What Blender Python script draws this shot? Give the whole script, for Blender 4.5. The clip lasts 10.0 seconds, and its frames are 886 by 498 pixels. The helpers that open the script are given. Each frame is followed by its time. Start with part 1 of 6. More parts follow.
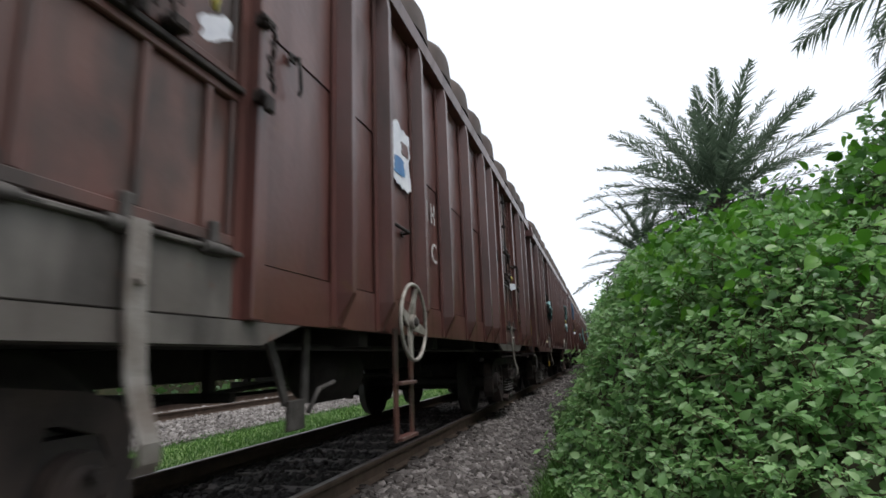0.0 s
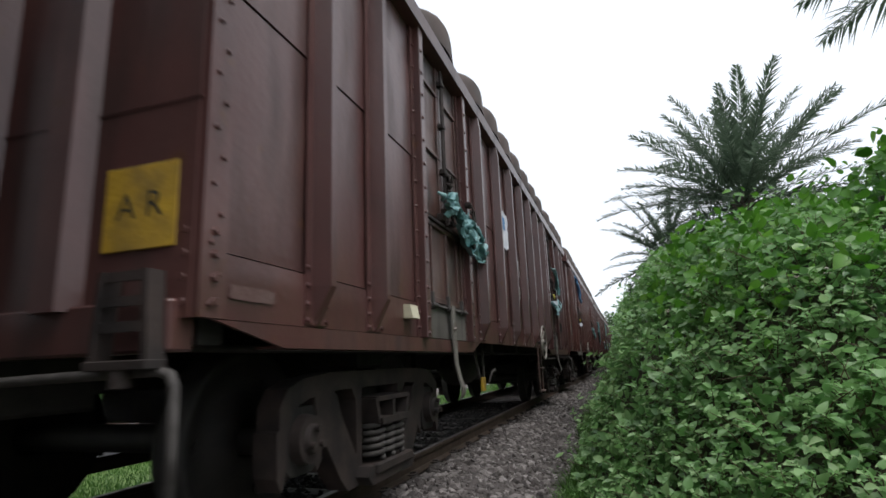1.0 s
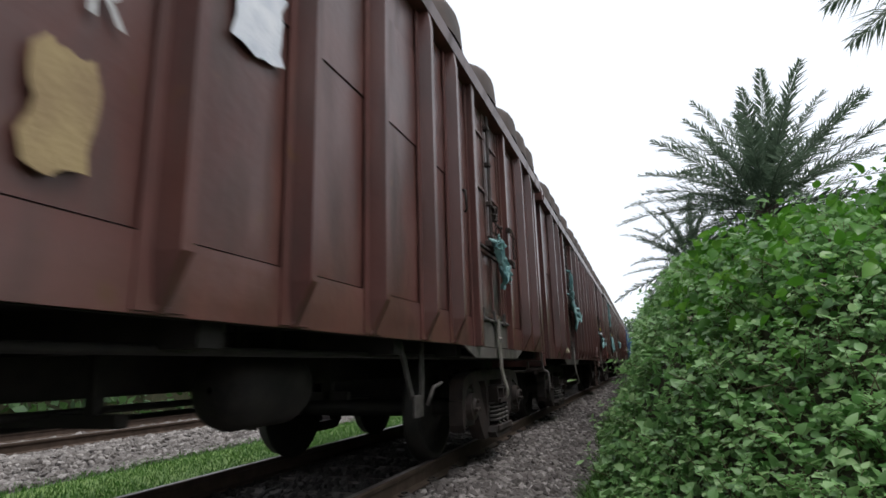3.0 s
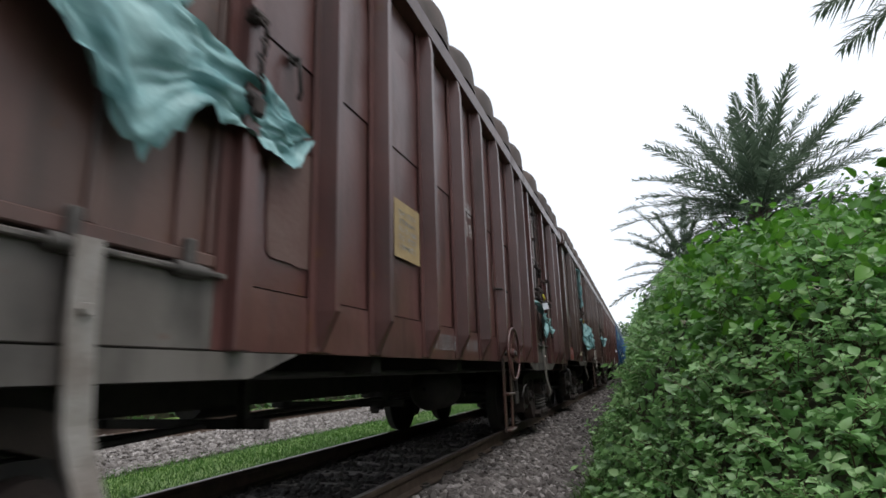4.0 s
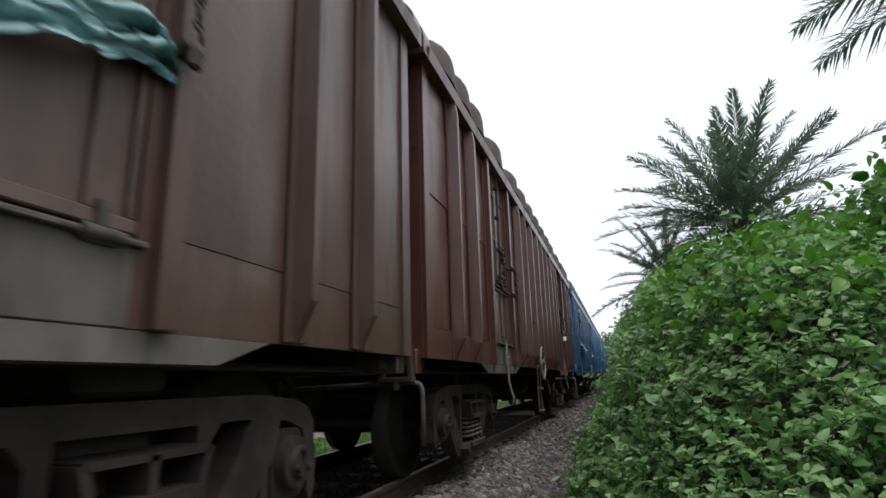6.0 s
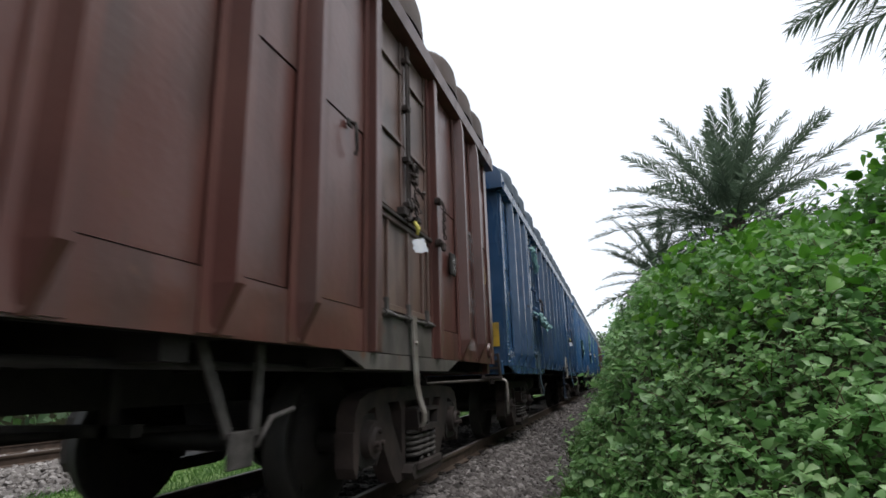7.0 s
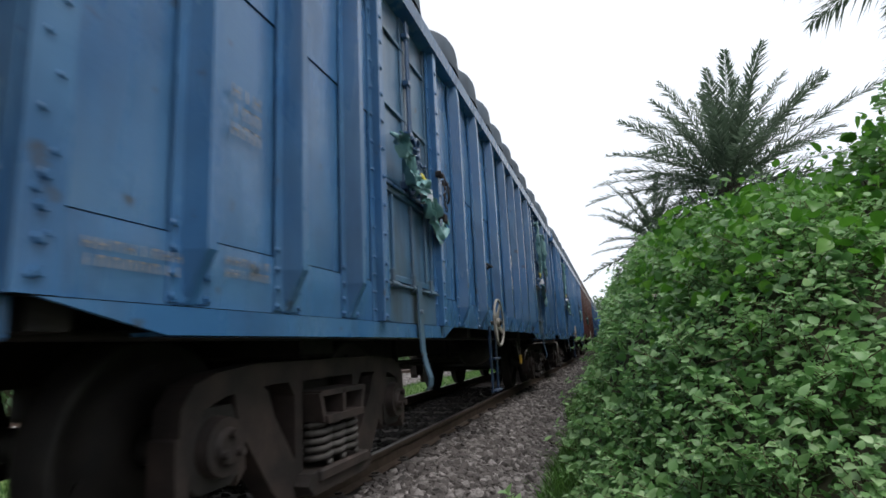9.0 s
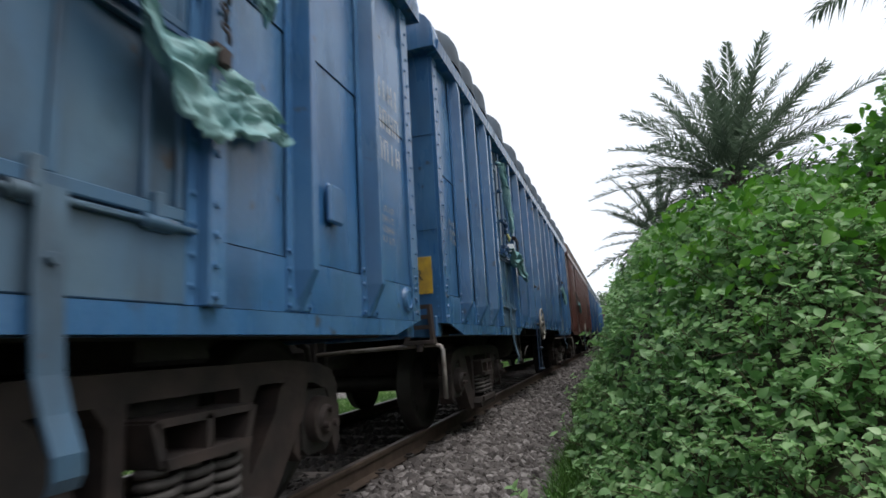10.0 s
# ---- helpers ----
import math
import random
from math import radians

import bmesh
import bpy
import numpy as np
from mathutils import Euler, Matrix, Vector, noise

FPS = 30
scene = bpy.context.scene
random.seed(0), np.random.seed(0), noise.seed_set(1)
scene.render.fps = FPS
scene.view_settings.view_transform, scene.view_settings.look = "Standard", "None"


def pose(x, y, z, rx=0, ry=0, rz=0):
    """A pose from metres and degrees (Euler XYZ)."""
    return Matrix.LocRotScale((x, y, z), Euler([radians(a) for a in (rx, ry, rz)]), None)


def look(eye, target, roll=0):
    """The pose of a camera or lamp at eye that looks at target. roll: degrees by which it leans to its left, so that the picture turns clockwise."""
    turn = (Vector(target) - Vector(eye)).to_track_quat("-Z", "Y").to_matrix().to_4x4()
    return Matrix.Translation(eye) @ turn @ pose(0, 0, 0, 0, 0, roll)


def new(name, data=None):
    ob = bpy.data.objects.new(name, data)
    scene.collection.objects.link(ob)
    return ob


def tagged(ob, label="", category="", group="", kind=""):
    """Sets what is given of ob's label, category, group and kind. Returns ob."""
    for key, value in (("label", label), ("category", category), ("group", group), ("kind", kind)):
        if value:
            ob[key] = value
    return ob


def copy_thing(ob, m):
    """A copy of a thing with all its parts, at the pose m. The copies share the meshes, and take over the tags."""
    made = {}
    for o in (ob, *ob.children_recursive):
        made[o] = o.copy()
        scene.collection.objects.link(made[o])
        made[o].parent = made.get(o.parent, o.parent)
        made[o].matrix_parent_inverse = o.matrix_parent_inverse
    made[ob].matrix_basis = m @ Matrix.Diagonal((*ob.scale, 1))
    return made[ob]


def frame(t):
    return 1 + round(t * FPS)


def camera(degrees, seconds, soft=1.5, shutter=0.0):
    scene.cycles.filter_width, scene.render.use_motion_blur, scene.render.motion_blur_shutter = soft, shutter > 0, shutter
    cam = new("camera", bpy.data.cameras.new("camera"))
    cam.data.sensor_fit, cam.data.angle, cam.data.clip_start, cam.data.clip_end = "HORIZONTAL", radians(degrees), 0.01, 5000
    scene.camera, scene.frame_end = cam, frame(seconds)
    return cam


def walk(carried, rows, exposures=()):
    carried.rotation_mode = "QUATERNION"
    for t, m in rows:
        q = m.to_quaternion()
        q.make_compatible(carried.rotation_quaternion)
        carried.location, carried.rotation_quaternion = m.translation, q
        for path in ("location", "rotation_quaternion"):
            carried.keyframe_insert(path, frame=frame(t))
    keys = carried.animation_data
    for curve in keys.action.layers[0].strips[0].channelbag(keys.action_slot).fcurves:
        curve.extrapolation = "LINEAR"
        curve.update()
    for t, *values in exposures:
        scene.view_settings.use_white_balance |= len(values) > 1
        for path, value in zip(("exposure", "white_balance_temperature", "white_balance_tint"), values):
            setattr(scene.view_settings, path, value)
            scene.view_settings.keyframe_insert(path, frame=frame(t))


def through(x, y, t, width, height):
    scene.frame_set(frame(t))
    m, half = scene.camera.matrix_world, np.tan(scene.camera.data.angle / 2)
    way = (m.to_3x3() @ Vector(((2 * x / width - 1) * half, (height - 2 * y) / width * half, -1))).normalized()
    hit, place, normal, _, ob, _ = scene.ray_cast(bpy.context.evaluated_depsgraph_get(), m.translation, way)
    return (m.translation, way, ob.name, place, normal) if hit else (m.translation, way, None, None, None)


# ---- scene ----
# ---------------------------------------------------------------- camera
cam = camera(78.3, 10.0, soft=1.6, shutter=0.09)
# seconds, x, y, z, tilt up, lean, turn to the left of the track's line
VIEW = [
    (0.0, -0.011, -0.010, 0.882, 11.36, 2.03, 16.04),
    (0.5, -0.013, -0.048, 0.886, 11.47, 2.34, 17.16),
    (1.0, -0.006, -0.005, 0.875, 11.81, 2.19, 18.23),
    (1.5, 0.005, 0.008, 0.880, 12.26, 2.74, 19.58),
    (2.0, -0.005, -0.004, 0.879, 12.38, 2.49, 20.23),
    (2.5, -0.024, -0.038, 0.884, 12.23, 1.76, 20.27),
    (4.0, -0.014, -0.008, 0.881, 12.82, 1.71, 19.51),
    (4.5, -0.011, 0.006, 0.882, 12.96, 1.69, 19.00),
    (5.0, -0.005, -0.000, 0.884, 13.36, 1.41, 18.57),
    (5.5, -0.009, 0.004, 0.886, 13.62, 1.48, 18.16),
    (7.0, -0.006, 0.049, 0.881, 13.66, 1.61, 17.31),
    (7.5, -0.018, 0.003, 0.885, 12.17, 1.93, 17.19),
    (8.0, -0.015, 0.008, 0.881, 11.23, 2.22, 17.33),
    (8.5, -0.011, 0.004, 0.880, 10.64, 2.40, 17.20),
    (9.0, 0.000, 0.000, 0.880, 10.27, 2.70, 17.21),
    (9.5, -0.001, -0.004, 0.882, 9.93, 3.06, 17.17),
    (10.0, -0.003, -0.001, 0.877, 10.00, 3.34, 17.67),
]
walk(cam, [(t, pose(x, y, z, 90 + up, lean, turn)) for t, x, y, z, up, lean, turn in VIEW])

# ---------------------------------------------------------------- sky and sun: bright overcast
world = bpy.data.worlds.new("overcast_sky")
scene.world = world
world.use_nodes = True
wn, wl = world.node_tree.nodes, world.node_tree.links
sky = wn.new("ShaderNodeTexSky")
sky.sky_type, sky.sun_disc = "NISHITA", False
sky.sun_elevation, sky.sun_rotation = radians(65), radians(105)
gain = wn.new("ShaderNodeVectorMath")
gain.operation = "SCALE"
gain.inputs["Scale"].default_value = 0.10
cloud = wn.new("ShaderNodeMix")
cloud.data_type = "RGBA"
cloud.inputs["Factor"].default_value = 0.80
cloud.inputs[7].default_value = (1.57, 1.63, 1.75, 1)
wl.new(sky.outputs[0], gain.inputs[0])
wl.new(gain.outputs[0], cloud.inputs[6])
wl.new(cloud.outputs[2], wn["Background"].inputs[0])
wn["Background"].inputs[1].default_value = 0.85
sun = new("sun", bpy.data.lights.new("sun", "SUN"))
sun.data.energy, sun.data.angle, sun.data.color = 2.1, radians(35), (1.0, 0.975, 0.945)
sun.matrix_world = look((0, 0, 0), (-0.40, 0.11, -0.91))
scene.view_settings.exposure = -0.08

# ---------------------------------------------------------------- materials
def mix_colour(nt, fac, a, b):
    m = nt.nodes.new("ShaderNodeMix")
    m.data_type = "RGBA"
    for slot, v in ((0, fac), (6, a), (7, b)):
        if isinstance(v, (tuple, list)):
            m.inputs[slot].default_value = (*v[:3], 1)
        elif isinstance(v, float):
            m.inputs[slot].default_value = v
        else:
            nt.links.new(v, m.inputs[slot])
    return m.outputs[2]


def noise_out(nt, vec, scale, detail=4.0, lo=0.35, hi=0.65, stretch=None):
    if stretch:
        mp = nt.nodes.new("ShaderNodeMapping")
        mp.inputs["Scale"].default_value = stretch
        nt.links.new(vec, mp.inputs[0])
        vec = mp.outputs[0]
    n = nt.nodes.new("ShaderNodeTexNoise")
    n.inputs["Scale"].default_value, n.inputs["Detail"].default_value = scale, detail
    nt.links.new(vec, n.inputs["Vector"])
    r = nt.nodes.new("ShaderNodeMapRange")
    r.inputs[1].default_value, r.inputs[2].default_value = lo, hi
    nt.links.new(n.outputs[0], r.inputs[0])
    return r.outputs[0]


def base(name, rough=0.6, metal=0.0, shift=True):
    mat = bpy.data.materials.new(name)
    mat.use_nodes = True
    nt = mat.node_tree
    bs = nt.nodes["Principled BSDF"]
    bs.inputs["Roughness"].default_value, bs.inputs["Metallic"].default_value = rough, metal
    tc = nt.nodes.new("ShaderNodeTexCoord")
    vec = tc.outputs["Object"]
    if shift:
        oi = nt.nodes.new("ShaderNodeObjectInfo")
        add = nt.nodes.new("ShaderNodeVectorMath")
        add.operation = "ADD"
        sc = nt.nodes.new("ShaderNodeVectorMath")
        sc.operation = "SCALE"
        sc.inputs[0].default_value = (37.0, 53.0, 71.0)
        nt.links.new(oi.outputs["Random"], sc.inputs["Scale"])
        nt.links.new(vec, add.inputs[0])
        nt.links.new(sc.outputs[0], add.inputs[1])
        vec = add.outputs[0]
    return mat, nt, bs, vec


def bump(nt, bs, h, strength=0.3, dist=0.01):
    b = nt.nodes.new("ShaderNodeBump")
    b.inputs["Strength"].default_value, b.inputs["Distance"].default_value = strength, dist
    nt.links.new(h, b.inputs["Height"])
    nt.links.new(b.outputs[0], bs.inputs["Normal"])


def paint(name, col, dirt, fade, rough=0.36, wear=0.75, speck=(0.10, 0.045, 0.025), blot=0.3):
    """Old wagon paint: faded patches, upright grime streaks, rubbed dark blotches, specks of rust."""
    mat, nt, bs, vec = base(name, rough)
    bs.inputs["Specular IOR Level"].default_value = 0.62
    col = mix_colour(nt, noise_out(nt, vec, 1.3, 5, 0.4, 0.72), col, fade)
    streak = noise_out(nt, vec, 1.0, 7, 0.50, 0.78, (5.0, 5.0, 0.9))
    sm = nt.nodes.new("ShaderNodeMath")
    sm.operation = "MULTIPLY"
    sm.inputs[1].default_value = wear
    nt.links.new(streak, sm.inputs[0])
    col = mix_colour(nt, sm.outputs[0], col, dirt)
    spot = nt.nodes.new("ShaderNodeMath")
    spot.operation = "MULTIPLY"
    spot.inputs[1].default_value = blot
    nt.links.new(noise_out(nt, vec, 2.6, 8, 0.48, 0.64, (1.0, 1.0, 0.7)), spot.inputs[0])
    col = mix_colour(nt, spot.outputs[0], col, dirt)
    rust = noise_out(nt, vec, 7.0, 8, 0.66, 0.74)
    col = mix_colour(nt, rust, col, speck)
    nt.links.new(col, bs.inputs["Base Color"])
    rr = nt.nodes.new("ShaderNodeMapRange")
    rr.inputs[3].default_value, rr.inputs[4].default_value = rough - 0.06, rough + 0.18
    nt.links.new(streak, rr.inputs[0])
    nt.links.new(rr.outputs[0], bs.inputs["Roughness"])
    bump(nt, bs, noise_out(nt, vec, 22.0, 5, 0.2, 0.8), 0.25, 0.004)
    return mat


def plain(name, a, b, rough=0.7, metal=0.0, scale=6.0, relief=0.3, shift=True):
    mat, nt, bs, vec = base(name, rough, metal, shift)
    c = mix_colour(nt, noise_out(nt, vec, scale, 6, 0.35, 0.68), a, b)
    nt.links.new(c, bs.inputs["Base Color"])
    if relief:
        bump(nt, bs, noise_out(nt, vec, scale * 6, 5, 0.2, 0.8), relief, 0.006)
    return mat


def leafy(name, dark, mid, light, rough=0.45, through=0.25):
    """Leaves: one shade for each leaf, and some light through the blade."""
    mat = bpy.data.materials.new(name)
    mat.use_nodes = True
    nt = mat.node_tree
    bs = nt.nodes["Principled BSDF"]
    geo = nt.nodes.new("ShaderNodeNewGeometry")
    ramp = nt.nodes.new("ShaderNodeValToRGB")
    ramp.color_ramp.elements[0].color = (*dark, 1)
    ramp.color_ramp.elements[1].color = (*light, 1)
    e = ramp.color_ramp.elements.new(0.6)
    e.color = (*mid, 1)
    nt.links.new(geo.outputs["Random Per Island"], ramp.inputs[0])
    tc = nt.nodes.new("ShaderNodeTexCoord")
    c = mix_colour(nt, noise_out(nt, tc.outputs["Object"], 2.5, 4, 0.35, 0.7), ramp.outputs[0], mid)
    nt.links.new(c, bs.inputs["Base Color"])
    bs.inputs["Roughness"].default_value = rough
    tr = nt.nodes.new("ShaderNodeBsdfTranslucent")
    nt.links.new(c, tr.inputs[0])
    ms = nt.nodes.new("ShaderNodeMixShader")
    ms.inputs[0].default_value = through
    nt.links.new(bs.outputs[0], ms.inputs[1])
    nt.links.new(tr.outputs[0], ms.inputs[2])
    nt.links.new(ms.outputs[0], nt.nodes["Material Output"].inputs[0])
    return mat


def stony(name, a, b, c, shift=False):
    """Crushed stone: one shade for each stone, dust on it."""
    mat, nt, bs, vec = base(name, 0.85, 0, shift)
    geo = nt.nodes.new("ShaderNodeNewGeometry")
    ramp = nt.nodes.new("ShaderNodeValToRGB")
    ramp.color_ramp.elements[0].color = (*a, 1)
    ramp.color_ramp.elements[1].color = (*c, 1)
    e = ramp.color_ramp.elements.new(0.6)
    e.color = (*b, 1)
    nt.links.new(geo.outputs["Random Per Island"], ramp.inputs[0])
    col = mix_colour(nt, noise_out(nt, vec, 30.0, 5, 0.4, 0.75), ramp.outputs[0], b)
    nt.links.new(col, bs.inputs["Base Color"])
    bump(nt, bs, noise_out(nt, vec, 60.0, 5, 0.2, 0.8), 0.4, 0.004)
    return mat


PAINTS = {
    "oxide": paint("oxide_red_paint", (0.090, 0.034, 0.029), (0.033, 0.022, 0.019), (0.126, 0.054, 0.044)),
    "maroon": paint("maroon_paint", (0.084, 0.035, 0.032), (0.036, 0.023, 0.021), (0.120, 0.055, 0.048)),
    "brown": paint("faded_brown_paint", (0.078, 0.043, 0.034), (0.036, 0.025, 0.021), (0.105, 0.063, 0.051)),
    "rust": paint("rust_red_paint", (0.090, 0.034, 0.028), (0.036, 0.022, 0.018), (0.118, 0.052, 0.042)),
    "navy": paint("navy_blue_paint", (0.026, 0.076, 0.170), (0.016, 0.036, 0.070), (0.054, 0.115, 0.215), 0.32, 0.6, (0.040, 0.044, 0.052)),
    "blue": paint("mid_blue_paint", (0.038, 0.130, 0.290), (0.026, 0.062, 0.120), (0.082, 0.185, 0.325), 0.32, 0.6, (0.050, 0.060, 0.075)),
}
DOORS = {
    "oxide": paint("weathered_red_door_paint", (0.104, 0.044, 0.036), (0.032, 0.024, 0.020), (0.135, 0.068, 0.055), 0.45, 0.8, blot=0.9),
    "maroon": paint("weathered_grey_brown_door_paint", (0.096, 0.046, 0.038), (0.034, 0.026, 0.022), (0.122, 0.072, 0.058), 0.45, 0.8, blot=0.8),
    "brown": paint("weathered_brown_door_paint", (0.092, 0.055, 0.045), (0.038, 0.028, 0.024), (0.125, 0.083, 0.068), 0.45, 0.8, blot=0.7),
    "rust": paint("weathered_buff_door_paint", (0.110, 0.062, 0.048), (0.046, 0.034, 0.028), (0.140, 0.090, 0.072), 0.45, 0.8, blot=0.7),
    "navy": paint("chipped_navy_door_paint", (0.030, 0.082, 0.170), (0.024, 0.040, 0.066), (0.062, 0.125, 0.205), 0.38, 0.6, (0.060, 0.052, 0.048), 0.6),
    "blue": paint("chipped_blue_door_paint", (0.048, 0.122, 0.220), (0.034, 0.055, 0.080), (0.100, 0.175, 0.240), 0.38, 0.7, (0.070, 0.062, 0.058), 0.7),
}
SILL = paint("greyed_sill_paint", (0.088, 0.075, 0.066), (0.030, 0.025, 0.022), (0.150, 0.138, 0.125), 0.6, 0.9, blot=0.8)
SILL_BLUE = paint("greyed_blue_sill_paint", (0.058, 0.125, 0.205), (0.040, 0.052, 0.064), (0.110, 0.170, 0.215), 0.5, 0.9, blot=0.6)
# navy paint darkened to put the shade below the body into the steps
STEPBLUE_SHADE = paint("shade_dark_navy_step_paint", (0.014, 0.034, 0.082), (0.011, 0.016, 0.028), (0.026, 0.052, 0.105), 0.45, 0.8, (0.03, 0.03, 0.03), 0.6)
ROOF = plain("dull_roof_paint", (0.075, 0.052, 0.045), (0.045, 0.036, 0.033), 0.85, 0, 3.0)
ROOF_BLUE = plain("dull_blue_roof_paint", (0.060, 0.085, 0.115), (0.038, 0.050, 0.066), 0.85, 0, 3.0)
GREASE = plain("greasy_black_steel", (0.017, 0.015, 0.014), (0.034, 0.028, 0.025), 0.75, 0.2, 9.0)
CAST = plain("rusty_cast_steel", (0.017, 0.013, 0.012), (0.050, 0.034, 0.029), 0.75, 0.1, 5.0)
HINGE = plain("rusty_hinge_steel", (0.048, 0.042, 0.039), (0.095, 0.086, 0.080), 0.7, 0.2, 14.0)
GREYBAR = plain("worn_grey_steel", (0.28, 0.26, 0.24), (0.17, 0.14, 0.12), 0.5, 0.35, 9.0)
WHEELRIM = plain("greyed_white_paint", (0.36, 0.34, 0.30), (0.17, 0.15, 0.13), 0.5, 0.2, 12.0)
TREAD = plain("dark_wheel_steel", (0.014, 0.013, 0.012), (0.028, 0.024, 0.021), 0.65, 0.3, 8.0)
YELLOW = plain("yellow_plate_paint", (0.58, 0.36, 0.03), (0.30, 0.19, 0.04), 0.6, 0, 7.0)
WHITEPAINT = plain("worn_white_stencil_paint", (0.62, 0.62, 0.62), (0.42, 0.41, 0.41), 0.7, 0, 16.0)
FADED = plain("faded_stencil_paint", (0.33, 0.33, 0.34), (0.16, 0.16, 0.17), 0.7, 0, 18.0)
BLACKPAINT = plain("black_stencil_paint", (0.03, 0.03, 0.02), (0.06, 0.05, 0.03), 0.6)
PAPER = plain("torn_white_paper", (0.75, 0.76, 0.80), (0.55, 0.58, 0.65), 0.8, 0, 8.0)
CREAM = plain("cream_plastic", (0.62, 0.58, 0.42), (0.5, 0.46, 0.32), 0.5)
TARP = plain("faded_teal_tarpaulin", (0.095, 0.235, 0.245), (0.27, 0.45, 0.45), 0.5, 0, 4.0, 0.7)
BLUECLOTH = plain("blue_tarpaulin", (0.05, 0.16, 0.36), (0.10, 0.26, 0.46), 0.5, 0, 5.0, 0.35)
YELLOWCLOTH = plain("yellow_rag_cloth", (0.60, 0.50, 0.05), (0.7, 0.62, 0.2), 0.7)
STONE = stony("grey_crushed_stone", (0.036, 0.031, 0.029), (0.102, 0.088, 0.083), (0.320, 0.292, 0.282))
# oily stone whose colour also holds the shade under the train
STONE_OILY_SHADE = stony("oily_shade_dark_stone", (0.016, 0.014, 0.013), (0.034, 0.029, 0.027), (0.075, 0.066, 0.062))
STONE_PALE = stony("pale_crushed_stone", (0.085, 0.074, 0.068), (0.20, 0.182, 0.17), (0.40, 0.375, 0.355))
# bed between the rails: oil stain plus the train's shade painted in
OILY_SHADE_BED = plain("oily_shade_dark_bed", (0.018, 0.015, 0.014), (0.036, 0.030, 0.027), 0.85, 0, 14.0, 0.8, False)
BED = plain("ballast_bed", (0.040, 0.034, 0.032), (0.075, 0.065, 0.062), 0.9, 0, 14.0, 0.8, False)
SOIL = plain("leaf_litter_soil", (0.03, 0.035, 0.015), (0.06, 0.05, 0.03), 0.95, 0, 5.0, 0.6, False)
TURF = plain("short_turf", (0.10, 0.19, 0.035), (0.20, 0.30, 0.08), 0.9, 0, 7.0, 0.6, False)
CONCRETE = plain("weathered_concrete", (0.13, 0.11, 0.10), (0.07, 0.058, 0.052), 0.85, 0, 7.0)
RAILSTEEL = plain("brown_rail_steel", (0.075, 0.052, 0.04), (0.12, 0.085, 0.065), 0.7, 0.4, 6.0, 0.3, False)
RAILTOP = plain("polished_rail_head", (0.16, 0.13, 0.115), (0.24, 0.21, 0.20), 0.45, 0.6, 5.0, 0.1, False)
LEAF = leafy("shrub_leaves", (0.042, 0.118, 0.034), (0.150, 0.335, 0.096), (0.390, 0.600, 0.265), 0.34, 0.45)
LEAF_PALE = leafy("pale_shrub_leaves", (0.080, 0.195, 0.058), (0.230, 0.430, 0.150), (0.480, 0.660, 0.340), 0.38, 0.42)
CREEPER = leafy("bright_creeper_leaves", (0.035, 0.125, 0.012), (0.100, 0.290, 0.028), (0.225, 0.460, 0.070), 0.32, 0.40)
FARLEAF = leafy("far_leaves", (0.025, 0.06, 0.02), (0.055, 0.115, 0.035), (0.095, 0.17, 0.06))
GRASS = leafy("grass_blades", (0.035, 0.10, 0.015), (0.075, 0.19, 0.03), (0.15, 0.27, 0.06))
PALMLEAF = leafy("palm_leaflets", (0.050, 0.085, 0.052), (0.105, 0.155, 0.100), (0.215, 0.270, 0.195), 0.42, 0.40)
STEM = plain("brown_stem", (0.09, 0.065, 0.04), (0.18, 0.14, 0.085), 0.85)
BARK = plain("rough_palm_bark", (0.06, 0.05, 0.04), (0.12, 0.10, 0.08), 0.95, 0, 8.0, 0.8)
PETAL = plain("pale_pink_petals", (0.72, 0.50, 0.52), (0.80, 0.70, 0.66), 0.7)


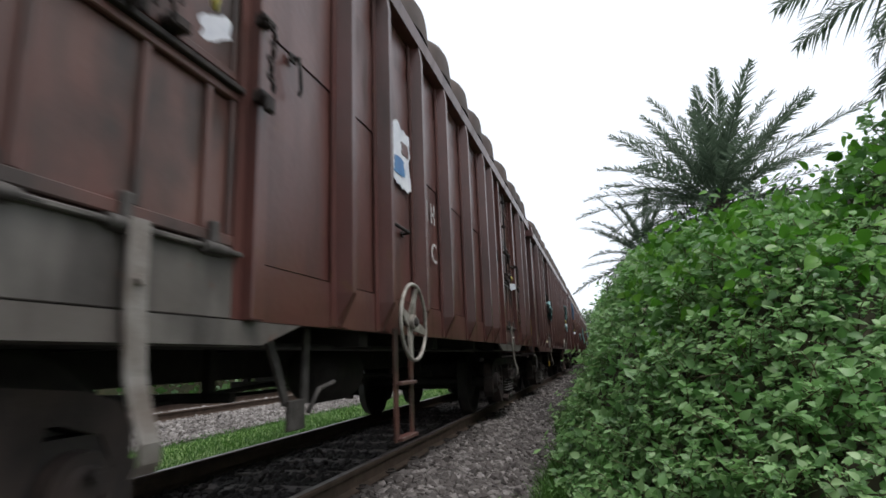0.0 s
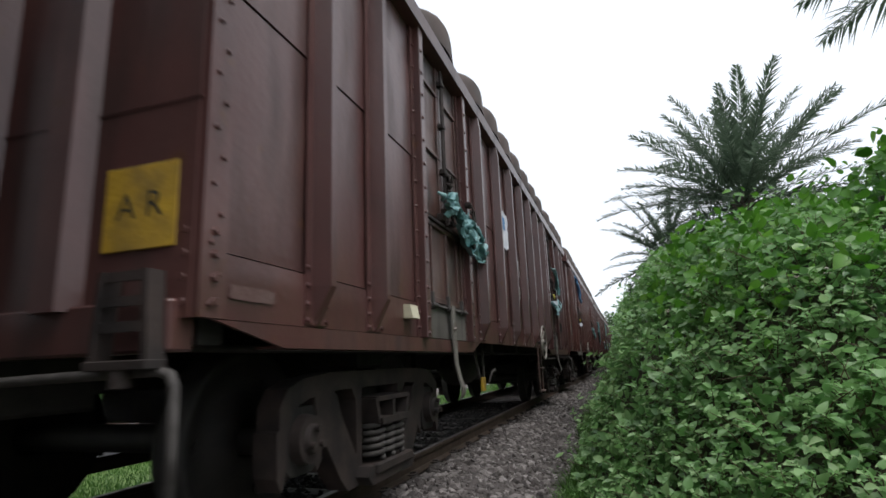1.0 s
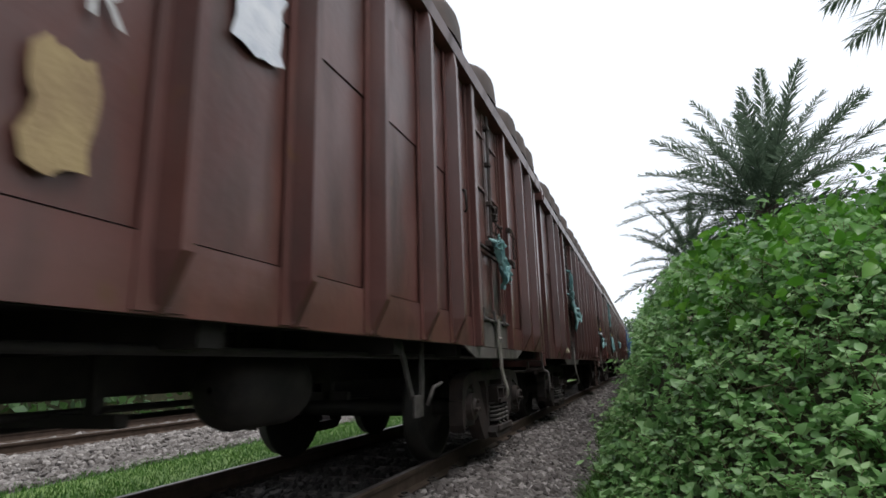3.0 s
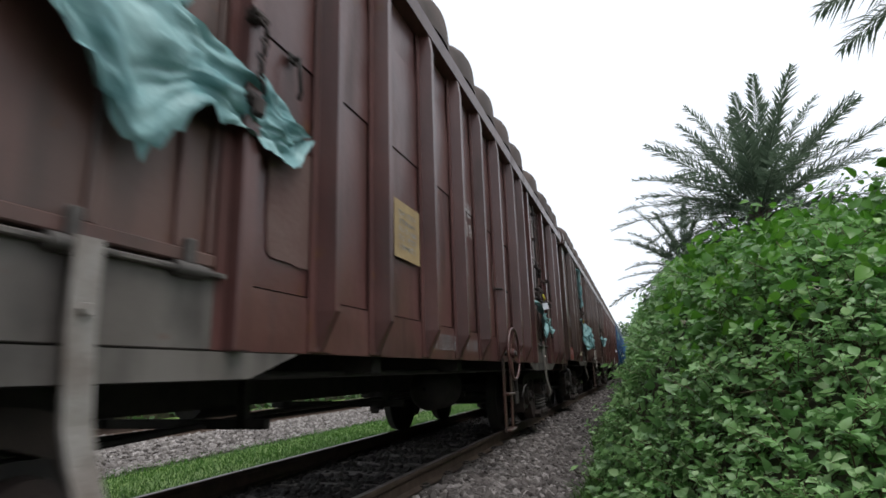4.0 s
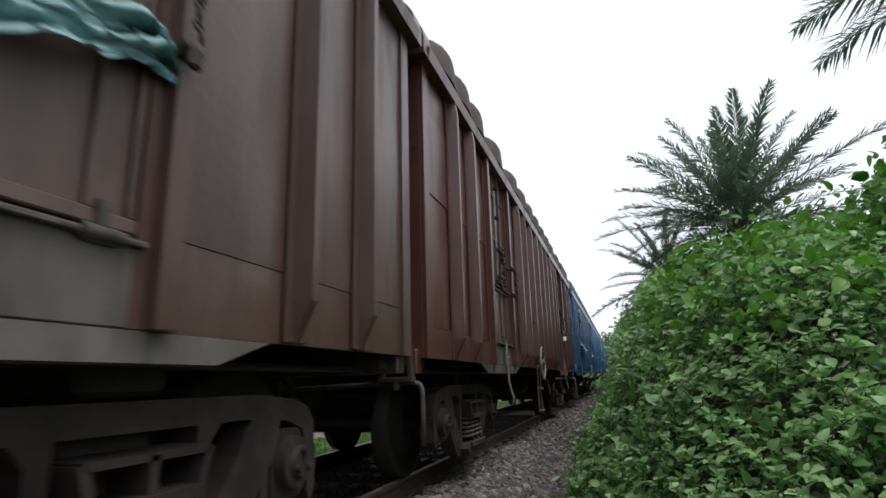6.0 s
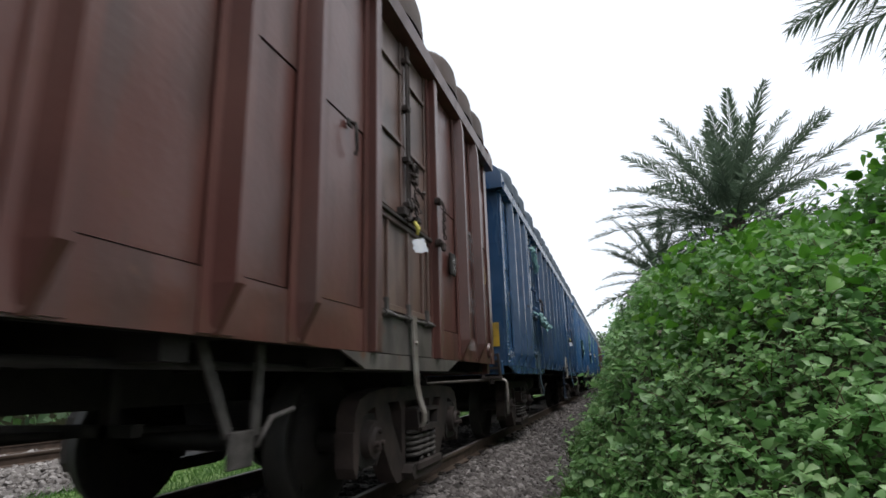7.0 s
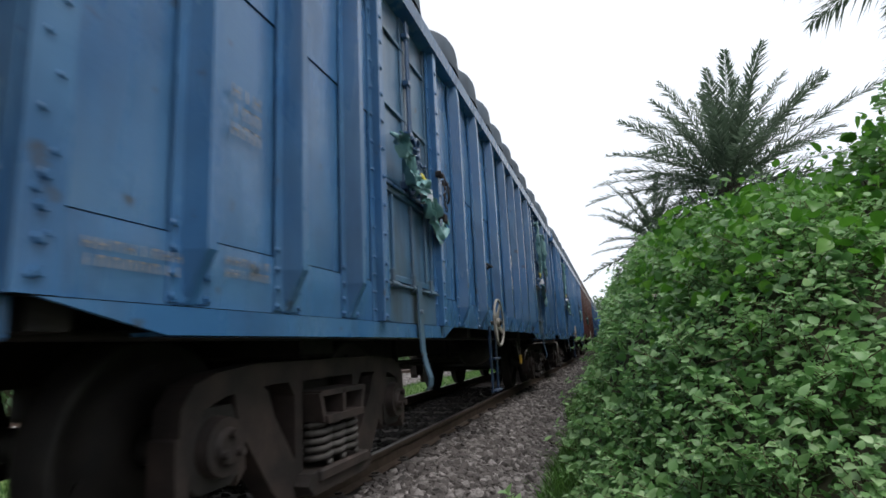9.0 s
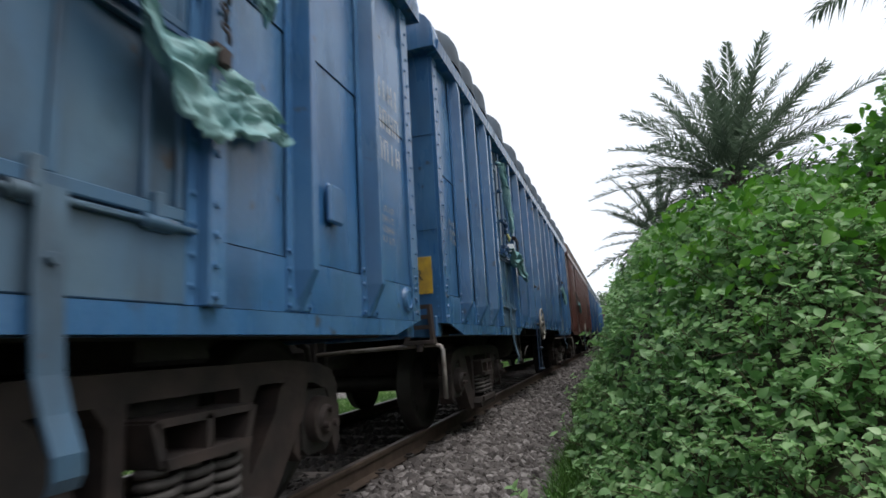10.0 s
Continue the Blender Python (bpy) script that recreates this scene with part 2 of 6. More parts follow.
# ---------------------------------------------------------------- mesh tools
class Geo:
    """Collects corners and faces for one mesh."""

    def __init__(self):
        self.v, self.f, self.mi, self.smooth = [], [], [], []

    def add(self, vs, fs, mi=0, smooth=False):
        k = len(self.v)
        self.v += [tuple(p) for p in vs]
        self.f += [tuple(k + i for i in f) for f in fs]
        self.mi += [mi] * len(fs)
        self.smooth += [smooth] * len(fs)
        return self

    def box(self, x0, x1, y0, y1, z0, z1, c=0.0, mi=0):
        """A box; c cuts its edges off."""
        if c <= 0:
            vs = [(x, y, z) for x in (x0, x1) for y in (y0, y1) for z in (z0, z1)]
            return self.add(vs, [(0, 1, 3, 2), (4, 6, 7, 5), (0, 4, 5, 1), (2, 3, 7, 6), (0, 2, 6, 4), (1, 5, 7, 3)], mi)
        bm = bmesh.new()
        bmesh.ops.create_cube(bm, size=1)
        for v in bm.verts:
            v.co = ((x0 + x1) / 2 + v.co.x * (x1 - x0), (y0 + y1) / 2 + v.co.y * (y1 - y0), (z0 + z1) / 2 + v.co.z * (z1 - z0))
        bmesh.ops.bevel(bm, geom=bm.edges[:], offset=c, segments=1, affect="EDGES")
        return self.take(bm, mi)

    def take(self, bm, mi=0, smooth=False):
        bm.verts.index_update()
        self.add([v.co[:] for v in bm.verts], [[v.index for v in f.verts] for f in bm.faces], mi, smooth)
        bm.free()
        return self

    def prism(self, poly, a, b, axis="x", mi=0):
        """A flat outline drawn out from a to b along an axis; the outline is in the two other axes' order."""
        n = len(poly)
        put = {"x": lambda p, d: (d, p[0], p[1]), "y": lambda p, d: (p[0], d, p[1]), "z": lambda p, d: (p[0], p[1], d)}[axis]
        vs = [put(p, a) for p in poly] + [put(p, b) for p in poly]
        fs = [tuple(range(n))[::-1], tuple(range(n, 2 * n))] + [(i, (i + 1) % n, n + (i + 1) % n, n + i) for i in range(n)]
        return self.add(vs, fs, mi)

    def cyl(self, p, q, r, n=12, r2=None, mi=0, smooth=True):
        p, q = Vector(p), Vector(q)
        d = (q - p).normalized()
        u = d.orthogonal().normalized()
        w = d.cross(u)
        r2 = r if r2 is None else r2
        ring = [(math.cos(2 * math.pi * i / n), math.sin(2 * math.pi * i / n)) for i in range(n)]
        vs = [p + (u * a + w * b) * r for a, b in ring] + [q + (u * a + w * b) * r2 for a, b in ring]
        self.add(vs, [(i, (i + 1) % n, n + (i + 1) % n, n + i) for i in range(n)], mi, smooth)
        return self.add(vs, [tuple(range(n))[::-1], tuple(range(n, 2 * n))], mi)

    def tube(self, pts, r, n=8, mi=0):
        pts = [Vector(p) for p in pts]
        k, vs, fs = len(pts), [], []
        u = None
        for i, p in enumerate(pts):
            d = (pts[min(i + 1, k - 1)] - pts[max(i - 1, 0)]).normalized()
            u = d.orthogonal().normalized() if u is None else (u - d * u.dot(d)).normalized()
            w = d.cross(u)
            rr = r[i] if isinstance(r, (list, tuple)) else r
            vs += [p + (u * math.cos(2 * math.pi * j / n) + w * math.sin(2 * math.pi * j / n)) * rr for j in range(n)]
        for i in range(k - 1):
            fs += [(i * n + j, i * n + (j + 1) % n, (i + 1) * n + (j + 1) % n, (i + 1) * n + j) for j in range(n)]
        fs += [tuple(range(n))[::-1], tuple((k - 1) * n + j for j in range(n))]
        return self.add(vs, fs, mi, True)

    def ring(self, c, axis, R, r, n=28, m=8, mi=0):
        c, axis = Vector(c), Vector(axis).normalized()
        u = axis.orthogonal().normalized()
        w = axis.cross(u)
        vs, fs = [], []
        for i in range(n):
            a = 2 * math.pi * i / n
            d = u * math.cos(a) + w * math.sin(a)
            vs += [c + d * (R + r * math.cos(2 * math.pi * j / m)) + axis * (r * math.sin(2 * math.pi * j / m)) for j in range(m)]
            fs += [(i * m + j, i * m + (j + 1) % m, (i + 1) % n * m + (j + 1) % m, (i + 1) % n * m + j) for j in range(m)]
        return self.add(vs, fs, mi, True)

    def bolt(self, x, y, z, r=0.016, h=0.014, axis=0):
        """A small domed bolt head that points along +x (axis 0) or -y (axis 1)."""
        n, vs = 6, []
        for rr, hh in ((r, 0.0), (r * 0.75, h)):
            for i in range(n):
                a, b = rr * math.cos(math.pi * i / 3), rr * math.sin(math.pi * i / 3)
                vs.append((x + hh, y + a, z + b) if axis == 0 else (x + a, y - hh, z + b))
        return self.add(vs, [(i, (i + 1) % n, n + (i + 1) % n, n + i) for i in range(n)] + [tuple(range(n, 2 * n))], 0, False)

    def mesh(self, name, fix=True):
        me = bpy.data.meshes.new(name)
        me.from_pydata(self.v, [], self.f)
        me.polygons.foreach_set("use_smooth", self.smooth)
        me.polygons.foreach_set("material_index", self.mi)
        if fix:
            bm = bmesh.new()
            bm.from_mesh(me)
            bmesh.ops.recalc_face_normals(bm, faces=bm.faces[:])
            bm.to_mesh(me)
            bm.free()
        me.update()
        return me


def part(name, me, mat, parent, label="", m=None, kind=""):
    """One mesh as an object under a thing or a part; the paint belongs to the object, so that alike meshes can differ in colour."""
    ob = new(name, me)
    mats = mat if isinstance(mat, (list, tuple)) else [mat]
    while len(me.materials) < len(mats):
        me.materials.append(None)
    for slot, one in zip(ob.material_slots, mats):
        slot.link = "OBJECT"
        slot.material = one
    ob.parent = parent
    if m is not None:
        ob.matrix_basis = m
    return tagged(ob, label, kind=kind)


def cloud_mesh(name, verts, faces, smooth=False):
    me = bpy.data.meshes.new(name)
    me.from_pydata(verts.tolist(), [], faces.tolist())
    if smooth:
        me.polygons.foreach_set("use_smooth", [True] * len(faces))
    me.update()
    return me


MADE = {}


def cached(key, build):
    if key not in MADE:
        MADE[key] = build().mesh(key if isinstance(key, str) else key[0])
    return MADE[key]

# ---------------------------------------------------------------- ground, track bed
TRACK_X, TRACK2_X = -2.97, -9.60
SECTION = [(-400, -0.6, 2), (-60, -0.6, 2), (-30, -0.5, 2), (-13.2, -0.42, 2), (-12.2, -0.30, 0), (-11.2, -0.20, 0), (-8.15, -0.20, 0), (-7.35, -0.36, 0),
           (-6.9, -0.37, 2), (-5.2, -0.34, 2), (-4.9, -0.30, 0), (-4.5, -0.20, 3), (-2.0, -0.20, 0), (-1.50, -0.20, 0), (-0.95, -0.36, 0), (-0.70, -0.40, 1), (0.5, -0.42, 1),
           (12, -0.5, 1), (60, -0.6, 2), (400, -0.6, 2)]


def make_ground():
    ys = [-60, -20, -8] + [i * 1.0 for i in range(-6, 60)] + [70, 90, 130, 200, 400, 900]
    g = Geo()
    vs = []
    for y in ys:
        for x, z, _ in SECTION:
            k = 0.02 if abs(x) < 20 else 0.0
            vs.append((x, y, z + k * noise.noise((x * 0.9, y * 0.7, 0))))
    n = len(SECTION)
    for j in range(len(ys) - 1):
        for i in range(n - 1):
            g.add([], [])
            g.f.append((j * n + i, j * n + i + 1, (j + 1) * n + i + 1, (j + 1) * n + i))
            g.mi.append(SECTION[i][2])
            g.smooth.append(True)
    g.v = vs
    ob = new("ground", g.mesh("ground"))
    for m in (BED, SOIL, TURF, OILY_SHADE_BED):
        ob.data.materials.append(m)
    tagged(ob, "railway ground with ballast beds, soil and short green turf", "ground", kind="structure")


def ground_z(x):
    xs, zs = [s[0] for s in SECTION], [s[1] for s in SECTION]
    return float(np.interp(x, xs, zs))


def rail_mesh():
    g = Geo()
    half = [(0.068, -0.172), (0.068, -0.160), (0.012, -0.140), (0.010, -0.050), (0.034, -0.038), (0.036, -0.010), (0.028, -0.001)]
    poly = half + [(-a, b) for a, b in half[::-1]]
    g.prism(poly, -60.0, 160.0, "y")
    g.box(-0.026, 0.026, -60, 160, -0.0012, 0.0, 0, 1)
    return g


def make_track():
    for cx, dim in ((TRACK_X, "main line"), (TRACK2_X, "second line")):
        for side in (-1, 1):
            me = cached("rail", rail_mesh)
            ob = new("rail", me)
            if not me.materials:
                me.materials.append(RAILSTEEL)
                me.materials.append(RAILTOP)
            ob.location = (cx + side * 0.873, 0, 0)
            tagged(ob, "brown steel rail with a worn bright head", "rail", "rails of the " + dim, "structure")
    for cx, dim, y0, n in ((TRACK_X, "main line", -4.0, 92), (TRACK2_X, "second line", 2.0, 70)):
        first = None
        for i in range(n):
            m = pose(cx, y0 + i * 0.65, 0, 0, 0, random.uniform(-0.6, 0.6))
            if first is None:
                g = Geo()
                g.prism([(-0.135, -0.38), (0.135, -0.38), (0.105, -0.178), (-0.105, -0.178)], -1.34, 1.34, "x")
                first = new("sleeper", g.mesh("sleeper"))
                first.data.materials.append(CONCRETE)
                tagged(first, "weathered grey concrete sleeper in crushed stone", "sleeper", "sleepers of the " + dim)
                first.matrix_basis = m
            else:
                copy_thing(first, m)
    # elastic clips on the near rail's outer foot
    clip = Geo()
    clip.tube([(0.03, -0.05, -0.15), (0.09, -0.05, -0.145), (0.12, -0.02, -0.13), (0.09, 0.03, -0.135), (0.05, 0.05, -0.14), (0.03, 0.02, -0.14)], 0.009, 5)
    clip.box(0.06, 0.15, -0.06, 0.06, -0.178, -0.158)
    first = None
    for i in range(36):
        m = pose(TRACK_X + 0.873, -4.0 + i * 0.65, 0)
        if first is None:
            first = new("rail_clip", clip.mesh("rail_clip"))
            first.data.materials.append(HINGE)
            tagged(first, "rusty spring clip that holds the rail", "rail clip", "clips along the near rail")
            first.matrix_basis = m
        else:
            copy_thing(first, m)


def stones(name, areas, mat, label, seed):
    """Crushed stone: angular lumps scattered over strips (x0, x1, y0, y1, count, size)."""
    rng = np.random.RandomState(seed)
    ico = bmesh.new()
    bmesh.ops.create_icosphere(ico, subdivisions=1, radius=1.0)
    ico.verts.index_update()
    bv = np.array([v.co[:] for v in ico.verts])
    bf = np.array([[v.index for v in f.verts] for f in ico.faces])
    ico.free()
    V, Fc, k = [], [], 0
    for x0, x1, y0, y1, n, size in areas:
        for _ in range(n):
            x, y = rng.uniform(x0, x1), y0 + (y1 - y0) * rng.uniform() ** 1.25
            s = size * rng.uniform(0.5, 1.35)
            q = bv * (1 + rng.uniform(-0.33, 0.33, (len(bv), 1))) * np.array([s, s * rng.uniform(0.6, 1.0), s * rng.uniform(0.45, 0.85)])
            a, b = rng.uniform(0, 6.28), rng.uniform(-0.7, 0.7)
            ca, sa, cb, sb = math.cos(a), math.sin(a), math.cos(b), math.sin(b)
            q = q @ np.array([[cb, 0, -sb], [0, 1, 0], [sb, 0, cb]]) @ np.array([[ca, sa, 0], [-sa, ca, 0], [0, 0, 1]])
            V.append(q + (x, y, ground_z(x) + s * rng.uniform(0.0, 0.45)))
            Fc.append(bf + k)
            k += len(bv)
    ob = new(name, cloud_mesh(name, np.concatenate(V), np.concatenate(Fc)))
    ob.data.materials.append(mat)
    tagged(ob, label, "ballast", kind="stuff")


# ---------------------------------------------------------------- wagon
RIBS = [0, 0.845, 1.69, 2.55, 4.96, 5.60, 6.20]
RIBS = sorted(set([-r for r in RIBS] + RIBS))
END, PLATE, FACE, BOTTOM, EAVE = 6.80, 1.50, 1.60, 1.07, 3.76
DOOR0, DOOR1 = 3.17, 4.48


def plate_mesh(w, h, bulge, seed):
    """A steel side plate with dents: outer face at x = 0, inner at -0.014."""
    g = Geo()
    rng = random.Random(seed)
    nx, nz = 4, 5
    vs = []
    for j in range(nz + 1):
        for i in range(nx + 1):
            u, v = i / nx, j / nz
            inside = 16 * u * (1 - u) * v * (1 - v)
            vs.append((inside * (bulge + rng.uniform(-0.006, 0.006)), (u - 0.5) * w, v * h))
    fs = [(j * (nx + 1) + i, j * (nx + 1) + i + 1, (j + 1) * (nx + 1) + i + 1, (j + 1) * (nx + 1) + i) for j in range(nz) for i in range(nx)]
    g.add(vs, fs, 0, True)
    g.add([(0, -w / 2, 0), (0, w / 2, 0), (0, w / 2, h), (0, -w / 2, h), (-0.014, -w / 2, 0), (-0.014, w / 2, 0), (-0.014, w / 2, h), (-0.014, -w / 2, h)],
          [(0, 4, 5, 1), (1, 5, 6, 2), (2, 6, 7, 3), (3, 7, 4, 0)])
    return g


def rib_mesh(bolts):
    """Pressed side stanchion: hat section, tapered to the plate at its foot."""
    g = Geo()
    d = FACE - PLATE
    rows = [(BOTTOM + 0.004, 0.010, 0.010), (BOTTOM + 0.03, 0.022, 0.013), (BOTTOM + 0.20, d, 0.027), (EAVE - 0.25, d, 0.027), (EAVE - 0.02, d - 0.03, 0.027)]
    vs = []
    for z, dep, w in rows:
        b = 0.030 + 0.024 * min(1.0, dep / d)
        vs += [(0, -b, z), (dep, -w, z), (dep, w, z), (0, b, z)]
    fs = [(i * 4 + j, i * 4 + j + 1, (i + 1) * 4 + j + 1, (i + 1) * 4 + j) for i in range(len(rows) - 1) for j in range(3)]
    g.add(vs, fs + [(0, 1, 2, 3), (16, 17, 18, 19)])
    g.box(-0.004, 0.006, -0.105, 0.105, BOTTOM + 0.01, EAVE - 0.06)
    if bolts:
        for z in (1.10, 1.18, 1.27, 1.36):
            for y in (-0.086, 0.086):
                g.bolt(0.006, y, z)
    return g


def post_mesh(bolts):
    """Door post: a channel with a bolted flange."""
    g = Geo()
    g.box(0.0, 0.07, -0.045, 0.045, BOTTOM - 0.005, EAVE - 0.03, 0.006)
    g.box(-0.004, 0.010, -0.10, 0.10, BOTTOM, EAVE - 0.05)
    if bolts:
        z = 1.10
        while z < 3.6:
            g.bolt(0.070, -0.015, z, 0.017)
            g.bolt(0.010, 0.072, z + 0.07, 0.014)
            g.bolt(0.010, -0.072, z + 0.04, 0.014)
            z += 0.115 if z < 1.4 else 0.2
    return g


def corner_mesh(bolts):
    """Corner angle of the body (its edge at y = 0, running back along +y)."""
    g = Geo()
    g.box(-0.01, 0.012, 0.0, 0.13, BOTTOM, EAVE - 0.02)
    g.box(-0.16, 0.012, -0.012, 0.0, BOTTOM, EAVE - 0.02)
    if bolts:
        for i in range(22):
            z = 1.12 + i * 0.117
            g.bolt(0.012, 0.04 + 0.045 * (i % 2), z, 0.013, 0.012)
        for z in (1.13, 1.22, 1.31, 1.40):
            g.bolt(0.012, 0.06, z, 0.02, 0.016)
            g.bolt(-0.06, -0.012, z, 0.018, 0.015, 1)
    return g


def roof_mesh():
    """Arched sheet roof with a pressed swelling over every stanchion."""
    g = Geo()
    at = RIBS + [-3.17 - 0.66, 3.17 + 0.66]
    ys = np.arange(-END - 0.10, END + 0.101, 0.0506)
    n = 20
    vs = []
    for y in ys:
        d = min(abs(y - r) for r in at)
        s = max(0.0, 1 - (d / 0.325) ** 2)
        s = s ** 0.55 if s > 0 else 0.0
        for i in range(n + 1):
            a = math.pi * i / n
            ca, sa = math.cos(a), math.sin(a)
            px = 1.63 * math.copysign(abs(ca) ** 0.72, ca)
            pz = EAVE + 0.04 + 0.45 * abs(sa) ** 0.9
            edge = min(1.0, abs(sa) / 0.16)
            vs.append((px * (1 - 0.035 * (1 - s)), y, pz + s * 0.195 * edge - 0.02 * (1 - s)))
    k = n + 1
    fs = [(j * k + i, j * k + i + 1, (j + 1) * k + i + 1, (j + 1) * k + i) for j in range(len(ys) - 1) for i in range(n)]
    g.add(vs, fs, 0, True)
    for j, y in ((0, ys[0]), (len(ys) - 1, ys[-1])):
        g.add([vs[j * k + i] for i in range(k)], [tuple(range(k))], 0)
    return g


def eave_mesh():
    g = Geo()
    for s in (1, -1):
        g.prism([(s * 1.48, EAVE - 0.12), (s * 1.605, EAVE - 0.10), (s * 1.625, EAVE + 0.005), (s * 1.60, EAVE + 0.03), (s * 1.48, EAVE + 0.03)], -END - 0.06, END + 0.06, "y")
    return g


def skirt_mesh(a, b, ta, tb):
    """The deep part of the sole bar: an edge flange from a to b, its ends cut at a slant."""
    g = Geo()
    top, low = BOTTOM - 0.006, BOTTOM - 0.105
    g.prism([(a, top), (b, top), (b - tb, low), (a + ta, low)], PLATE + 0.018, PLATE + 0.036, "x")
    g.prism([(a + ta, low), (b - tb, low), (b - tb, low + 0.014), (a + ta, low + 0.014)], PLATE - 0.12, PLATE + 0.030, "x")
    return g


def door_mesh_low():
    g = Geo()
    w = (DOOR1 - DOOR0) / 2 - 0.10
    g.add([], [])
    g.v, g.f = [], []
    p = plate_mesh(2 * w, 0.70, 0.004, 5)
    g.add(p.v, p.f, 0, True)
    return g


def batten_mesh():
    return Geo().box(0.0, 0.024, -0.014, 0.014, 0.05, 0.655, 0.004)


def door_rail_mesh():
    w = (DOOR1 - DOOR0) / 2 - 0.10
    return Geo().box(0.0, 0.030, -w, w, -0.024, 0.024, 0.005)


def leaf_mesh_door(w, h):
    g = Geo()
    p = plate_mesh(w, h, -0.006, 9)
    g.add(p.v, p.f, 0, True)
    g.box(0, 0.016, -w / 2, -w / 2 + 0.05, 0, h, 0.004)
    g.box(0, 0.016, w / 2 - 0.05, w / 2, 0, h, 0.004)
    for z in (0.03, 0.62, 1.25):
        g.box(0, 0.02, -w / 2, w / 2, z, z + 0.035, 0.004)
    return g


def hinge_mesh():
    g = Geo()
    g.cyl((0.05, -0.075, 0), (0.05, 0.075, 0), 0.025, 10, 0.021)
    g.cyl((0.05, -0.14, 0), (0.05, 0.14, 0), 0.012, 8)
    g.box(0.0, 0.05, -0.06, 0.06, -0.028, 0.028, 0.006)
    g.box(0.02, 0.055, -0.02, 0.02, 0.02, 0.11, 0.005)
    return g


def hasp_mesh():
    """Flat door bar that hangs below the sill and curls out at its foot."""
    g = Geo()
    pts = [(0.060, 1.36), (0.064, 1.10), (0.070, 0.86), (0.085, 0.76), (0.112, 0.66), (0.105, 0.60), (0.080, 0.565)]
    w, th = 0.042, 0.007
    vs, fs = [], []
    for x, z in pts:
        lean = -0.16 * max(0.0, 0.95 - z)
        vs += [(x - th, -w - lean, z), (x + th, -w - lean, z), (x + th, w - lean, z), (x - th, w - lean, z)]
    for i in range(len(pts) - 1):
        fs += [(i * 4 + j, i * 4 + (j + 1) % 4, i * 4 + 4 + (j + 1) % 4, i * 4 + 4 + j) for j in range(4)]
    g.add(vs, fs + [(0, 1, 2, 3), tuple(range(len(vs) - 4, len(vs)))])
    g.bolt(0.071, 0, 1.16, 0.022, 0.018)
    return g


def lock_mesh():
    """Lock rod with keepers, cams, handle and chain on a door's upper leaves."""
    g = Geo()
    g.cyl((0.035, 0.0, 2.10), (0.035, 0.0, 3.62), 0.014, 8)
    g.cyl((0.035, 0.05, 2.16), (0.035, 0.05, 3.62), 0.010, 6)
    for z in (2.22, 2.60, 3.05, 3.48):
        g.box(0.0, 0.06, -0.035, 0.035, z - 0.025, z + 0.025, 0.006)
    g.box(0.03, 0.075, -0.02, 0.14, 2.55, 2.585, 0.006)
    g.box(0.03, 0.085, 0.09, 0.125, 2.42, 2.585, 0.006)
    g.box(0.0, 0.07, -0.16, -0.06, 2.10, 2.17, 0.008)
    g.box(0.0, 0.08, 0.10, 0.19, 2.11, 2.16, 0.008)
    g.box(0.0, 0.045, -0.57, 0.57, 2.055, 2.085, 0.005)
    rng = random.Random(4)
    for i in range(16):
        y, z = rng.uniform(-0.12, 0.22), rng.uniform(2.10, 2.50)
        d = Vector((rng.uniform(-0.01, 0.03), rng.uniform(-0.10, 0.10), rng.uniform(-0.09, 0.05)))
        a = Vector((0.055 + rng.uniform(0, 0.04), y, z))
        g.tube([a, a + d * 0.5 + Vector((0.012, 0, -0.012)), a + d], rng.uniform(0.007, 0.013), 5)
    for i in range(7):
        g.ring((0.07 + 0.006 * (i % 2), 0.06 + 0.006 * i, 2.40 - i * 0.045), (1, i % 2, 0.2), 0.022, 0.006, 8, 4)
    g.ring((0.09, 0.04, 2.52), (1, 0, 0), 0.05, 0.010, 12, 5)
    return g


def post_chain_mesh():
    """Keepers and a short chain that hang on a door post."""
    g = Geo()
    for z in (2.06, 2.44):
        g.box(0.0, 0.055, -0.035, 0.035, z - 0.03, z + 0.03, 0.008)
        g.cyl((0.05, -0.05, z), (0.05, 0.05, z), 0.016, 8)
    for i in range(8):
        g.ring((0.075 + 0.006 * (i % 2), 0.012 * math.sin(i), 2.40 - i * 0.042), (1, i % 2, 0.2), 0.021, 0.007, 8, 4)
    g.box(0.05, 0.085, -0.03, 0.03, 1.98, 2.06, 0.01)
    return g


def handwheel_mesh():
    g = Geo()
    g.ring((0.0, 0, 0), (1, 0, 0), 0.275, 0.015, 40, 8)
    for k in range(4):
        a = radians(20 + 90 * k)
        d, s = Vector((0, math.cos(a), math.sin(a))), Vector((0, -math.sin(a), math.cos(a)))
        p0, p1 = Vector((-0.03, 0, 0)) + d * 0.03, Vector((0, 0, 0)) + d * 0.272
        x = Vector((0.008, 0, 0))
        vs = [p0 - s * 0.05 - x, p0 + s * 0.05 - x, p1 + s * 0.022 - x, p1 - s * 0.022 - x, p0 - s * 0.05 + x, p0 + s * 0.05 + x, p1 + s * 0.022 + x, p1 - s * 0.022 + x]
        g.add(vs, [(0, 1, 2, 3), (4, 5, 6, 7), (0, 1, 5, 4), (1, 2, 6, 5), (2, 3, 7, 6), (3, 0, 4, 7)])
    g.cyl((-0.05, 0, 0), (0.012, 0, 0), 0.055, 12)
    return g


def handwheel_hub_mesh():
    g = Geo()
    g.cyl((-0.10, 0, 0), (0.035, 0, 0), 0.024, 10)
    g.cyl((0.010, 0, 0), (0.028, 0, 0), 0.034, 6)
    return g


